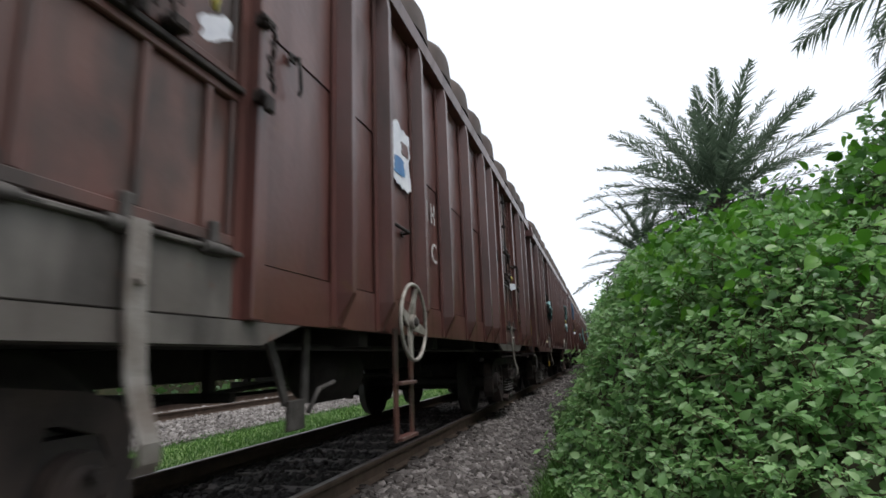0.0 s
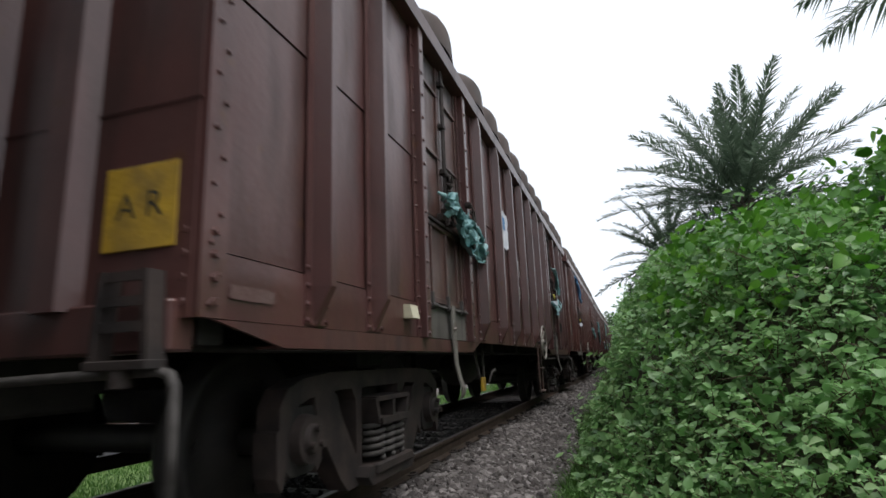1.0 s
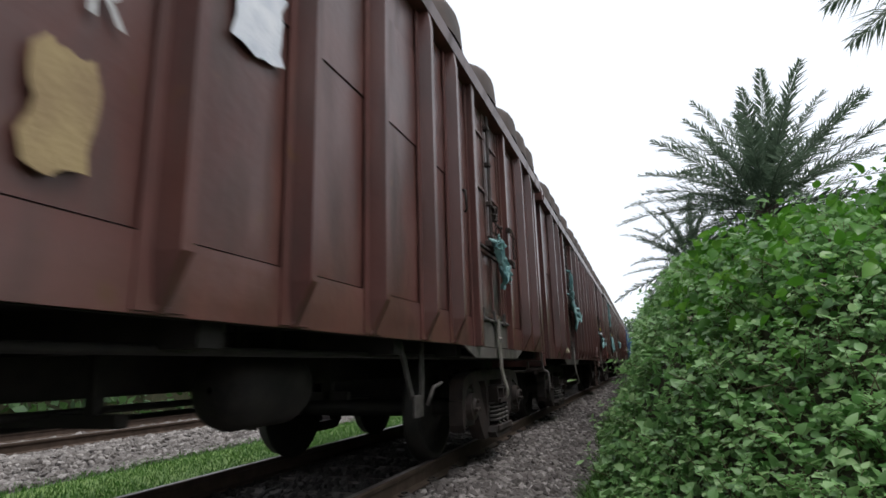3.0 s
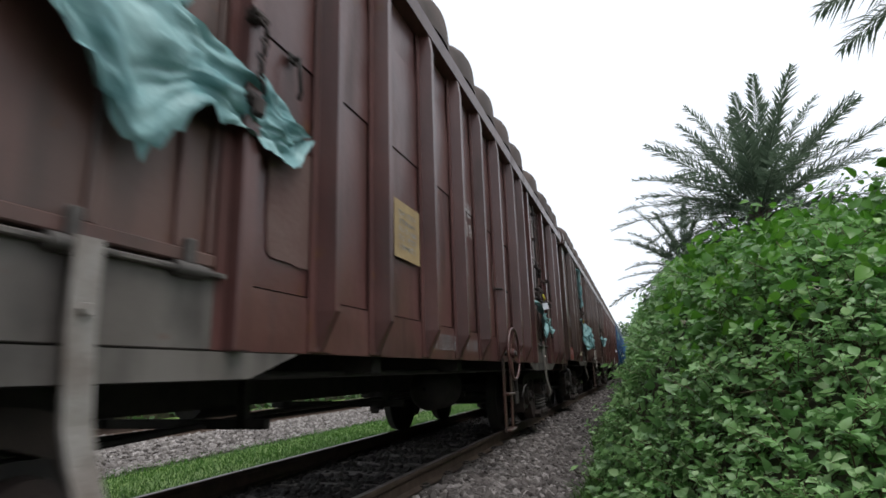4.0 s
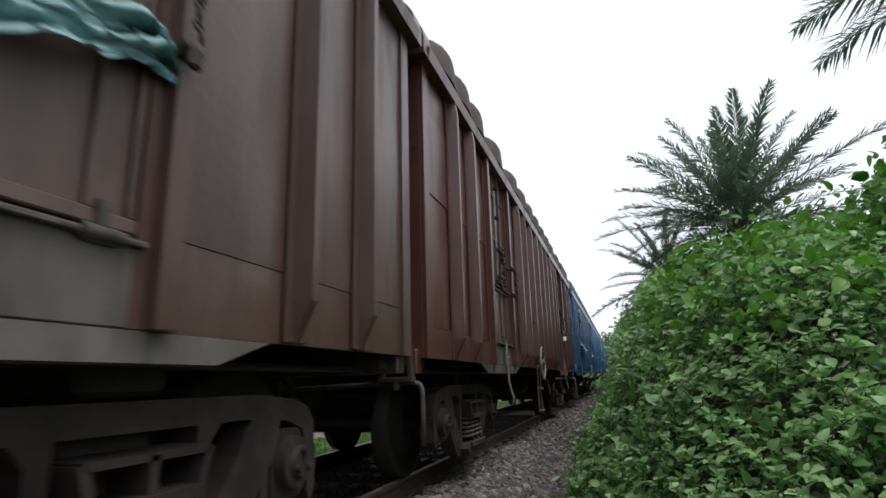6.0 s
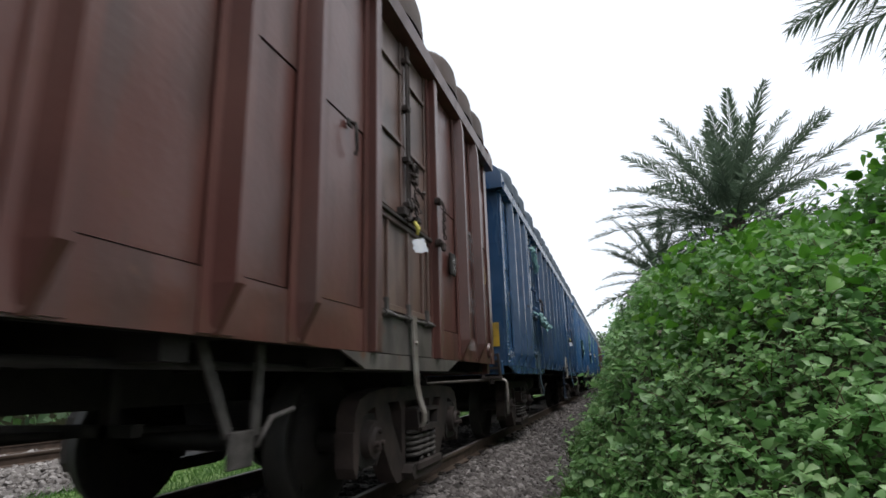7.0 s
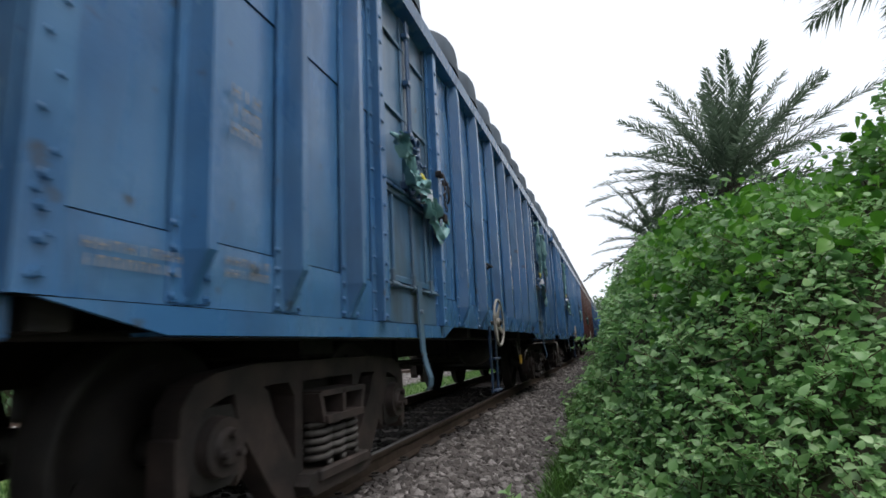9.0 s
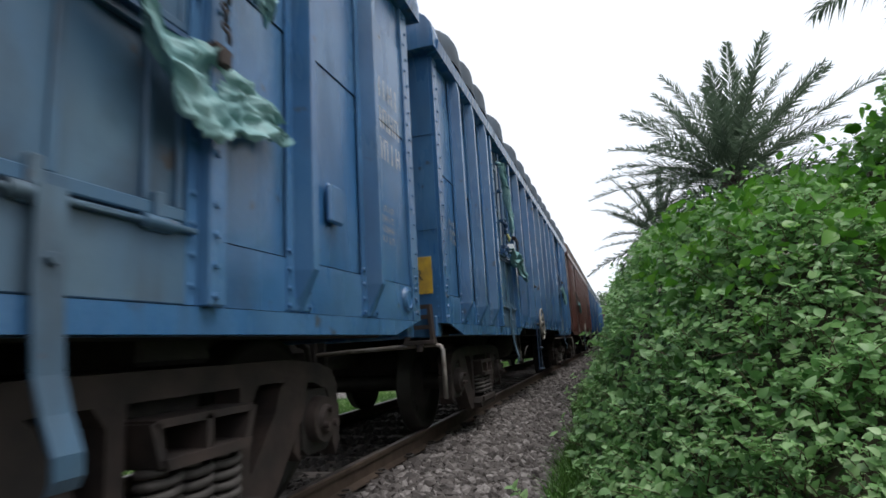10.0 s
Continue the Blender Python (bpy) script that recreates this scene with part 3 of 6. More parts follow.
def step_mesh():
    """Stirrup of two flat stiles and rungs, hung below the sole bar under the handwheel."""
    g = Geo()
    for y in (-0.16, 0.16):
        g.prism([(y - 0.038, 1.10), (y + 0.038, 1.10), (y + 0.032, 0.33), (y - 0.032, 0.33)], -0.012, 0.004, "x")
    for z in (0.72, 0.35):
        g.box(-0.03, 0.045, -0.16, 0.16, z - 0.012, z + 0.012, 0.004)
    return g


def side_frame_mesh():
    """Cast bogie side frame: top chord, columns, slanting struts, spring seat, pedestal legs."""
    g = Geo()
    a, b = -0.07, 0.07
    g.prism([(-1.23, 0.52), (-1.225, 0.68), (-1.16, 0.77), (-1.02, 0.815), (-0.72, 0.845), (0.72, 0.845), (1.02, 0.815), (1.16, 0.77), (1.225, 0.68), (1.23, 0.52), (1.15, 0.56), (1.10, 0.66), (0.95, 0.71), (0.6, 0.735), (-0.6, 0.735), (-0.95, 0.71), (-1.10, 0.66), (-1.15, 0.56)], a, b)
    for s in (-1, 1):
        q = lambda p: [(s * y, z) for y, z in p]
        g.prism(q([(1.25, 0.56), (1.16, 0.60), (1.165, 0.34), (1.20, 0.27), (1.24, 0.34)]), a, b)
        g.prism(q([(0.90, 0.74), (0.70, 0.75), (0.63, 0.70), (0.58, 0.58), (0.40, 0.34), (0.33, 0.30), (0.33, 0.13), (0.50, 0.13), (0.60, 0.22), (0.86, 0.56)]), a, b)
        g.prism(q([(0.46, 0.75), (0.31, 0.75), (0.31, 0.20), (0.38, 0.20), (0.39, 0.66)]), a, b)
        g.prism(q([(0.84, 0.70), (0.80, 0.68), (0.78, 0.36), (0.84, 0.30)]), a + 0.02, b - 0.02)
    g.prism([(-0.40, 0.19), (-0.34, 0.13), (0.34, 0.13), (0.40, 0.19), (0.36, 0.245), (-0.36, 0.245)], a - 0.04, b + 0.09)
    g.box(b + 0.07, b + 0.115, -0.30, 0.30, 0.19, 0.255, 0.01)
    return g


def bolster_mesh():
    g = Geo()
    x0, x1 = -0.05, 0.17
    out = [(-0.27, 0.66), (0.27, 0.66), (0.22, 0.50), (-0.22, 0.50)]
    g.prism([(-0.28, 0.67), (0.28, 0.67), (0.27, 0.64), (-0.27, 0.64)], x0, x1)
    g.prism([(-0.24, 0.53), (0.24, 0.53), (0.23, 0.49), (-0.23, 0.49)], x0, x1 + 0.02)
    for p, q2 in (((-0.28, 0.66), (-0.23, 0.50)), ((0.0, 0.66), (0.0, 0.50)), ((0.28, 0.66), (0.23, 0.50))):
        g.prism([(p[0] - 0.02, p[1]), (p[0] + 0.02, p[1]), (q2[0] + 0.02, q2[1]), (q2[0] - 0.02, q2[1])], x0, x1)
    g.box(x0 - 0.02, x0 + 0.02, -0.26, 0.26, 0.5, 0.66)
    return g


def spring_mesh():
    g = Geo()
    for k in range(3):
        y = (k - 1) * 0.168
        pts = [(0.08 + 0.072 * math.cos(a), y + 0.072 * math.sin(a), 0.265 + 0.225 * a / (2 * math.pi * 5)) for a in np.arange(0, 2 * math.pi * 5, 0.5)]
        g.tube(pts, 0.0185, 6)
    return g


def axle_box_mesh():
    g = Geo()
    g.prism([(-0.15, 0.36), (-0.10, 0.32), (0.10, 0.32), (0.15, 0.36), (0.16, 0.58), (0.10, 0.67), (-0.10, 0.67), (-0.16, 0.58)], -0.06, 0.06)
    return g


def axle_cap_mesh():
    g = Geo()
    g.cyl((0.05, 0, 0.5), (0.12, 0, 0.5), 0.135, 18, 0.125)
    g.cyl((0.12, 0, 0.5), (0.145, 0, 0.5), 0.085, 16, 0.07)
    for k in range(3):
        a = radians(90 + 120 * k)
        g.cyl((0.11, 0.055 * math.cos(a), 0.5 + 0.055 * math.sin(a)), (0.172, 0.055 * math.cos(a), 0.5 + 0.055 * math.sin(a)), 0.021, 6)
    return g


def wheelset_mesh():
    g = Geo()
    g.cyl((-1.2, 0, 0), (1.2, 0, 0), 0.085, 14)
    for s in (-1, 1):
        prof = [(0.77, 0.12), (0.77, 0.20), (0.80, 0.28), (0.77, 0.42), (0.765, 0.528), (0.79, 0.528), (0.803, 0.504), (0.90, 0.497), (0.905, 0.44), (0.85, 0.41), (0.845, 0.25), (0.90, 0.18), (0.90, 0.10)]
        n, m = 36, len(prof)
        vs = [(s * x, r * math.cos(2 * math.pi * i / n), r * math.sin(2 * math.pi * i / n)) for i in range(n) for x, r in prof]
        g.add(vs, [(i * m + j, i * m + j + 1, (i + 1) % n * m + j + 1, (i + 1) % n * m + j) for i in range(n) for j in range(m - 1)], 0, True)
        for k in range(3):
            a = 2 * math.pi * k / 3
            g.cyl((s * 0.84, 0.33 * math.cos(a), 0.33 * math.sin(a)), (s * 0.862, 0.33 * math.cos(a), 0.33 * math.sin(a)), 0.035, 10)
    return g


def bogie_mesh():
    """Cross parts of the bogie: bolster, brake beams and hangers."""
    g = Geo()
    g.box(-1.15, 1.15, -0.2, 0.2, 0.50, 0.80, 0.02)
    for s in (-1, 1):
        g.box(-0.72, 0.72, s * 0.42 - 0.04, s * 0.42 + 0.04, 0.36, 0.44, 0.01)
        for x in (-0.83, 0.83):
            g.box(x - 0.06, x + 0.06, s * 0.44 - 0.03, s * 0.47 + 0.03, 0.30, 0.58, 0.01)
        g.box(-0.05, 0.05, s * 0.2, s * 0.42, 0.38, 0.46)
    return g


def body_floor_mesh():
    """Underframe: floor, centre sill, sole bars, crossbars, far wall behind the door, brake cylinder and rods."""
    g = Geo()
    g.box(-1.49, 1.49, -END + 0.02, END - 0.02, 1.17, 1.22)
    return g


def brake_mesh():
    g = Geo()
    g.cyl((-0.75, 0.4, 0.80), (-0.75, 1.0, 0.80), 0.17, 18)
    g.cyl((-0.55, -0.5, 0.78), (-0.55, 0.5, 0.78), 0.03, 8)
    g.tube([(0.3, -3.4, 0.62), (0.3, -1.2, 0.72), (0.3, 1.2, 0.72), (0.3, 3.4, 0.62)], 0.02, 6)
    g.tube([(-0.3, -3.4, 0.62), (-0.3, 3.4, 0.62)], 0.02, 6)
    for y in (-2.2, -0.2, 1.9):
        g.box(-0.75, 0.75, y - 0.03, y + 0.03, 0.66, 0.72)
        g.box(-0.6, -0.54, y - 0.03, y + 0.03, 0.66, 1.0)
        g.box(0.54, 0.6, y - 0.03, y + 0.03, 0.66, 1.0)
    g.tube([(1.20, -6.7, 0.98), (1.20, 6.7, 0.98)], 0.022, 6)
    return g


def tank_mesh():
    g = Geo()
    prof = [(-1.42, 0.02), (-1.40, 0.14), (-1.34, 0.20), (-1.28, 0.225), (-0.82, 0.225), (-0.76, 0.20), (-0.70, 0.14), (-0.68, 0.02)]
    n, m = 22, len(prof)
    vs = [(0.78 + r * math.cos(2 * math.pi * i / n), y, 0.80 + r * math.sin(2 * math.pi * i / n)) for i in range(n) for y, r in prof]
    g.add(vs, [(i * m + j, i * m + j + 1, (i + 1) % n * m + j + 1, (i + 1) % n * m + j) for i in range(n) for j in range(m - 1)], 0, True)
    for y in (-1.22, -0.88):
        g.box(0.76, 0.80, y - 0.025, y + 0.025, 0.98, 1.15)
    return g


def changeover_mesh():
    """Brake changeover handle on a bracket of two slanting straps."""
    g = Geo()
    g.prism([(-0.30, 1.08), (-0.24, 1.08), (-0.02, 0.66), (-0.08, 0.66)], 1.30, 1.32)
    g.prism([(0.12, 1.08), (0.18, 1.08), (0.16, 0.66), (0.10, 0.66)], 1.30, 1.32)
    g.tube([(1.40, 0.02, 0.62), (1.42, 0.10, 0.74), (1.42, 0.28, 0.77)], 0.014, 6)
    return g


def changeover_plate_mesh():
    g = Geo()
    g.box(1.32, 1.345, -0.08, 0.09, 0.53, 0.69, 0.006)
    return g


def end_wall_mesh():
    """End of the body: plate, two pressed stanchions, crossbars."""
    g = Geo()
    g.box(-1.49, 1.49, -0.02, 0.0, BOTTOM, EAVE + 0.0)
    for x in (-0.86, -0.3, 0.3, 0.86):
        g.prism([(x - 0.13, 0.0), (x - 0.07, -0.10), (x + 0.07, -0.10), (x + 0.13, 0.0)], BOTTOM + 0.05, EAVE - 0.02, "z")
    g.box(-1.5, 1.5, -0.026, 0.0, 1.93, 1.94)
    g.box(-1.5, 1.5, -0.026, 0.0, 2.85, 2.86)
    g.box(-1.45, 1.45, -0.06, 0.06, BOTTOM - 0.12, BOTTOM + 0.07, 0.01)
    for x in (1.36, 1.42):
        for z in (1.12, 1.22, 1.32, 1.42):
            g.bolt(x, -0.0, z, 0.018, 0.015, 1)
    return g


def end_hood_mesh():
    g = Geo()
    pts = [(1.60 * math.copysign(abs(math.cos(a)) ** 0.72, math.cos(a)), EAVE + 0.06 + 0.45 * abs(math.sin(a)) ** 0.9) for a in [math.pi * i / 18 for i in range(19)]]
    g.prism(pts + [(-1.60, EAVE - 0.09), (1.60, EAVE - 0.09)], -0.16, 0.02, "y")
    return g


def bracket_mesh():
    """Pierced bracket below the body's end that carries the uncoupling rod."""
    g = Geo()
    for x in (-0.085, 0.085):
        g.prism([(x - 0.012, 1.27), (x + 0.012, 1.27), (x * 1.25 + 0.012, 0.93), (x * 1.25 - 0.012, 0.93)], -0.07, 0.0, "y")
    for z in (1.25, 1.16, 1.07):
        g.box(-0.09, 0.09, -0.065, -0.05, z - 0.018, z + 0.018)
    g.box(-0.125, 0.125, -0.08, 0.0, 0.92, 0.955, 0.004)
    g.cyl((0, -0.05, 0.94), (0, -0.05, 0.86), 0.03, 8)
    return g


def lever_mesh():
    g = Geo()
    g.tube([(0.12, -0.12, 0.84), (0.5, -0.12, 0.86), (1.0, -0.12, 0.875), (1.40, -0.12, 0.885), (1.455, -0.12, 0.87), (1.475, -0.12, 0.83), (1.48, -0.12, 0.62), (1.48, -0.12, 0.42)], 0.020, 8)
    return g


def coupler_mesh():
    g = Geo()
    g.box(-0.12, 0.12, -0.40, 0.0, 0.90, 1.16, 0.03)
    g.prism([(-0.20, -0.33), (0.20, -0.33), (0.24, -0.50), (0.08, -0.60), (-0.14, -0.56), (-0.22, -0.45)], 0.88, 1.18, "z")
    return g


def hose_mesh():
    g = Geo()
    g.tube([(-0.45, 0, 0.95), (-0.45, -0.12, 0.92), (-0.42, -0.22, 0.75), (-0.36, -0.32, 0.58), (-0.30, -0.42, 0.55)], 0.028, 7)
    return g


def grab_mesh():
    g = Geo()
    g.tube([(0, -0.17, 0), (0.07, -0.15, 0.0), (0.07, 0.15, 0.0), (0, 0.17, 0)], 0.013, 6)
    g.cyl((0, -0.17, 0), (0.012, -0.17, 0), 0.03, 8)
    g.cyl((0, 0.17, 0), (0.012, 0.17, 0), 0.03, 8)
    return g


def hook_mesh():
    g = Geo()
    g.tube([(0, 0, 0.12), (0.05, 0, 0.11), (0.055, 0, 0.02), (0.05, 0.02, -0.06), (0.03, 0.03, -0.09)], 0.011, 6)
    g.box(0, 0.016, -0.03, 0.03, 0.09, 0.14, 0.004)
    return g


def card_mesh():
    """Raised card holder."""
    g = Geo()
    g.box(0, 0.035, -0.075, 0.075, -0.11, 0.11, 0.012)
    return g


def disc_mesh():
    g = Geo()
    g.cyl((0, 0, 0), (0.02, 0, 0), 0.095, 22, 0.085)
    g.ring((0.02, 0, 0), (1, 0, 0), 0.065, 0.008, 20, 5)
    return g


def lamp_box_mesh():
    g = Geo()
    g.prism([(0, -0.05), (0.07, -0.05), (0.05, 0.045), (0.0, 0.05)], -0.07, 0.07, "y")
    return g


def ring_sign_mesh():
    g = Geo()
    n = 24
    vs = []
    for r in (0.085, 0.105):
        vs += [(0.0, r * math.cos(2 * math.pi * i / n), r * math.sin(2 * math.pi * i / n)) for i in range(n)]
    g.add(vs, [(i, (i + 1) % n, n + (i + 1) % n, n + i) for i in range(n)])
    for y, z, w, h in ((-0.03, 0, 0.008, 0.045), (0.03, 0, 0.008, 0.045), (0, 0.04, 0.03, 0.008), (0, 0.0, 0.02, 0.008), (0, -0.04, 0.03, 0.008)):
        g.add([(0, y - w, z - h), (0, y + w, z - h), (0, y + w, z + h), (0, y - w, z + h)], [(0, 1, 2, 3)])
    return g


def bars_mesh(rows, cols, w, h, seed, gap=0.45):
    """Unreadable stencilled lines: short upright bars in rows."""
    g = Geo()
    rng = random.Random(seed)
    for r in range(rows):
        for c in range(cols):
            y, z = (c - cols / 2 + 0.5) * w * (1 + gap), (rows / 2 - r - 0.5) * h * (1 + gap)
            kind = rng.randrange(3)
            t = w * 0.11
            segs = [(-w / 2, -w / 2 + 2 * t, -h / 2, h / 2), (w / 2 - 2 * t, w / 2, -h / 2, h / 2)] if kind else [(-t, t, -h / 2, h / 2)]
            if kind == 1:
                segs.append((-w / 2, w / 2, h / 2 - 2 * t, h / 2))
            if kind == 2:
                segs.append((-w / 2, w / 2, -t, t))
            for a0, a1, b0, b1 in segs:
                g.add([(0, y + a0, z + b0), (0, y + a1, z + b0), (0, y + a1, z + b1), (0, y + a0, z + b1)], [(0, 1, 2, 3)])
    return g


def text_mesh(words, size):
    key = ("lettering", words, size)
    if key not in MADE:
        cu = bpy.data.curves.new("lettering", "FONT")
        cu.body, cu.size, cu.align_x, cu.align_y = words, size, "CENTER", "CENTER"
        cu.resolution_u = 3
        tmp = new("lettering_source", cu)
        bpy.context.view_layer.update()
        MADE[key] = bpy.data.meshes.new_from_object(tmp.evaluated_get(bpy.context.evaluated_depsgraph_get()))
        MADE[key].materials.clear()
        bpy.data.objects.remove(tmp)
    return MADE[key]


def torn_paper_mesh(w, h, seed):
    g = Geo()
    rng = random.Random(seed)
    n = 26
    pts = []
    for i in range(n):
        a = 2 * math.pi * i / n
        c, s = math.cos(a), math.sin(a)
        k = 1 / max(abs(c), abs(s))
        pts.append((w / 2 * c * k * rng.uniform(0.72, 1.0), h / 2 * s * k * rng.uniform(0.8, 1.0)))
    g.prism(pts, 0.0, 0.003, "x")
    return g


FACE_TURN = Matrix(((0, 0, 1, 0), (1, 0, 0, 0), (0, 1, 0, 0), (0, 0, 0, 1)))   # letters upright on the side, read from outside


def side_at(y, z, out=0.0):
    return pose(PLATE + out, y, z)


WAGONS = {}
WHEEL_TURN = {0: 55, 1: 30, 2: 60, 3: 50, 4: 70, 5: 85, 6: 50, 7: 40}
WHEEL_AT = {0: -1.37, 1: 1.16, 2: -1.40, 3: 1.19, 4: -1.05, 5: -1.05, 6: 1.12, 7: -1.19}
CHANGE_AT = {0: -2.45, 1: -1.95, 3: 2.72, 6: -2.04, 8: -2.0}
WHEELSETS = []
INNER_RIBS = {0: [-2.30, -1.66, -0.87, -0.05, 0.92, 1.90, 2.48], 1: [-2.62, -1.65, -0.75, 0.10, 0.95, 1.77, 2.62], 4: [-2.20, -1.60, -0.78, 0.05, 0.78, 1.60, 2.20],
              5: [-2.40, -1.80, -1.08, -0.35, 0.35, 1.05, 1.77, 2.36], 7: [-2.45, -1.60, -0.70, 0.16, 0.94, 1.70, 2.60]}
SAG = {3: 0.085}   # the laden wagon sits lower on its springs
BOLTED = (1, 6, 7, 8)   # wagons with bolted, not welded, stanchions


def make_wagon(n, colour, label, near=True, smooth_side=False, wheel_at=-1.25, sill=None):
    """One covered goods wagon; its Empty stands on the rail level at its middle."""
    mat = PAINTS[colour]
    sill = sill or SILL
    w = tagged(new("goods_wagon"), label, "goods wagon", "wagons of the train")
    WAGONS[n] = w
    bolts = n in BOLTED
    # side plates, bay by bay
    early = colour not in ("navy", "blue")
    outer = (5.32, 6.00) if early else (5.12, 5.92)
    ahead = (5.32, 6.00) if early else (4.90, 5.55, 6.18)
    inner = [-2.55, -1.93, -1.11, -0.36, 0.36, 1.11, 1.93, 2.55] if early else [q for q in RIBS if abs(q) < 3]
    inner = INNER_RIBS.get(n, inner)
    edges = [-END + 0.06] + sorted(-r for r in ahead) + [-DOOR1 - 0.04]
    tail = [DOOR1 + 0.04] + list(outer) + [END - 0.06]
    bays = list(zip(edges[:-1], edges[1:]))
    mid = [-DOOR0 + 0.04] + inner + [DOOR0 - 0.04]
    bays += list(zip(mid[:-1], mid[1:])) + list(zip(tail[:-1], tail[1:]))
    rows = [(BOTTOM, 1.335, 0.014), (1.335, 2.50, 0.0), (2.50, 3.28, 0.007), (3.28, EAVE - 0.02, 0.0)]
    if smooth_side:
        rows = [(BOTTOM, 1.40, 0.0), (1.40, EAVE - 0.02, 0.004)]
    for i, (a, b) in enumerate(bays):
        for j, (z0, z1, out) in enumerate(rows):
            wd, ht = round(b - a, 3), round(z1 - z0 - (0.0 if j == len(rows) - 1 else 0.004 if smooth_side else 0.010), 3)
            me = cached(("side_plate", wd, ht, (i + j) % 3), lambda: plate_mesh(wd, ht, 0.004, i * 7 + j))
            part("side_plate", me, mat, w, m=side_at((a + b) / 2, z0, out))
    for r in [-q for q in ahead] + inner + list(outer):
        part("stanchion", cached(("stanchion", bolts), lambda: rib_mesh(bolts)), mat, w, m=side_at(r, 0, 0.018))
    for y in (-DOOR1, -DOOR0, DOOR0, DOOR1):
        part("door_post", cached(("door_post", bolts), lambda: post_mesh(bolts)), mat, w, m=side_at(y, 0, 0.012))
    part("corner_angle", cached(("corner_angle", bolts), lambda: corner_mesh(bolts)), mat, w, m=side_at(-END, 0, 0.014))
    part("corner_angle", cached(("corner_angle", bolts), lambda: corner_mesh(bolts)), mat, w, m=pose(PLATE + 0.014, END, 0) @ Matrix.Diagonal((1, -1, 1, 1)))
    # far side as one wall
    def far_wall():
        g = Geo()
        g.box(-PLATE - 0.01, -PLATE + 0.01, -END, END, BOTTOM, EAVE)
        for r in RIBS:
            g.prism([(-PLATE, r - 0.08), (-FACE, r - 0.05), (-FACE, r + 0.05), (-PLATE, r + 0.08)], BOTTOM, EAVE - 0.02, "z")
        return g
    part("far_side_wall", cached("far_side_wall", far_wall), mat, w)
    part("lining", cached("lining", lambda: Geo().box(PLATE - 0.045, PLATE - 0.035, -END + 0.03, END - 0.03, BOTTOM, EAVE)), GREASE, w)
    part("roof", cached("roof", roof_mesh), ROOF_BLUE if colour in ("navy", "blue") else ROOF, w, "arched sheet roof with pressed swellings")
    part("eave_rail", cached("eave_rail", eave_mesh), mat, w)
    part("floor", cached("floor", body_floor_mesh), GREASE, w)
    part("centre_sill", cached("centre_sill", lambda: Geo().box(-0.25, 0.25, -END - 0.1, END + 0.1, 0.78, 1.17, 0.01).box(-0.34, 0.34, -END - 0.06, -END + 0.62, 0.70, 1.16, 0.02).box(-0.34, 0.34, END - 0.62, END + 0.06, 0.70, 1.16, 0.02)), GREASE, w)
    for s in (-1, 1):
        part("sole_angle", cached("sole_angle", lambda: Geo().box(-0.06, 0.06, -END + 0.02, END - 0.02, BOTTOM + 0.01, 1.18)), GREASE, w, m=pose(s * 1.42, 0, 0))
        part("body_bolster", cached("body_bolster", lambda: Geo().box(-1.2, 1.2, -0.2, 0.2, 0.86, 1.1, 0.02)), GREASE, w, m=pose(0, s * 4.70, 0))
    for y in (-6.6, -3.0, -1.7, 0, 1.7, 3.0, 6.6):
        part("crossbar", cached("crossbar", lambda: Geo().box(-1.40, 1.40, -0.07, 0.07, 0.98, 1.17)), GREASE, w, m=pose(0, y, 0))
    flip = Matrix.Identity(4) if n in (0, 1, 6, 8) else pose(0, 0, 0, 0, 0, 0) @ Matrix.Diagonal((1, -1, 1, 1))
    part("brake_gear", cached("brake_gear", brake_mesh), GREASE, w, m=flip)
    part("air_tank", cached("air_tank", tank_mesh), GREASE, w, "grimy round air tank", m=flip)
    for s in (-1, 1):
        short = n not in (1, 6, 7, 8, 9)
        if short:
            sk = cached(("sole_bar", s), lambda: skirt_mesh(*((-5.1, -2.75) if s < 0 else (2.75, 5.1)), 0.32, 0.32))
        else:
            sk = cached(("sole_bar", s, "long"), lambda: skirt_mesh(*((-6.74, -2.80, 0.45, 0.30) if s < 0 else (2.80, 6.74, 0.30, 0.45))))
        part("sole_bar", sk, sill if short else mat, w)
    # doors
    for s in (-1, 1):
        c = s * (DOOR0 + DOOR1) / 2
        wd = DOOR1 - DOOR0 - 0.14
        def sill_geo():
            g = Geo()
            g.box(-0.01, 0.02, -wd / 2, wd / 2, BOTTOM, 1.335, 0.004)
            g.box(0.0, 0.05, -wd / 2, wd / 2, 1.325, 1.345, 0.004)
            return g
        part("door_sill", cached("door_sill", sill_geo), sill, w, "greyed door sill plate", m=side_at(c, 0, 0.0))
        low = part("flap_door", cached("flap_door", door_mesh_low), DOORS[colour], w, "closed lower flap door", m=side_at(c, 1.365, -0.01))
        if near:
            for dy in (-0.535, -0.345, 0.06, 0.385, 0.535):
                part("batten", cached("batten", batten_mesh), DOORS[colour], low, m=pose(0, dy, 0))
            for dz in (0.025, 0.677):
                part("door_rail", cached("door_rail", door_rail_mesh), DOORS[colour], low, m=pose(0, 0, dz))
        for dy in (-0.42, 0.0, 0.42):
            part("hinge", cached("hinge", hinge_mesh), sill if n in (6, 7, 8) else HINGE, low, m=pose(0.0, dy, -0.03))
        for k in (-1, 1):
            lf = wd / 2 - 0.01
            part("door_leaf", cached("door_leaf", lambda: leaf_mesh_door(lf, 1.60)), DOORS[colour], w, m=side_at(c + k * (lf / 2 + 0.005), 2.09, -0.015))
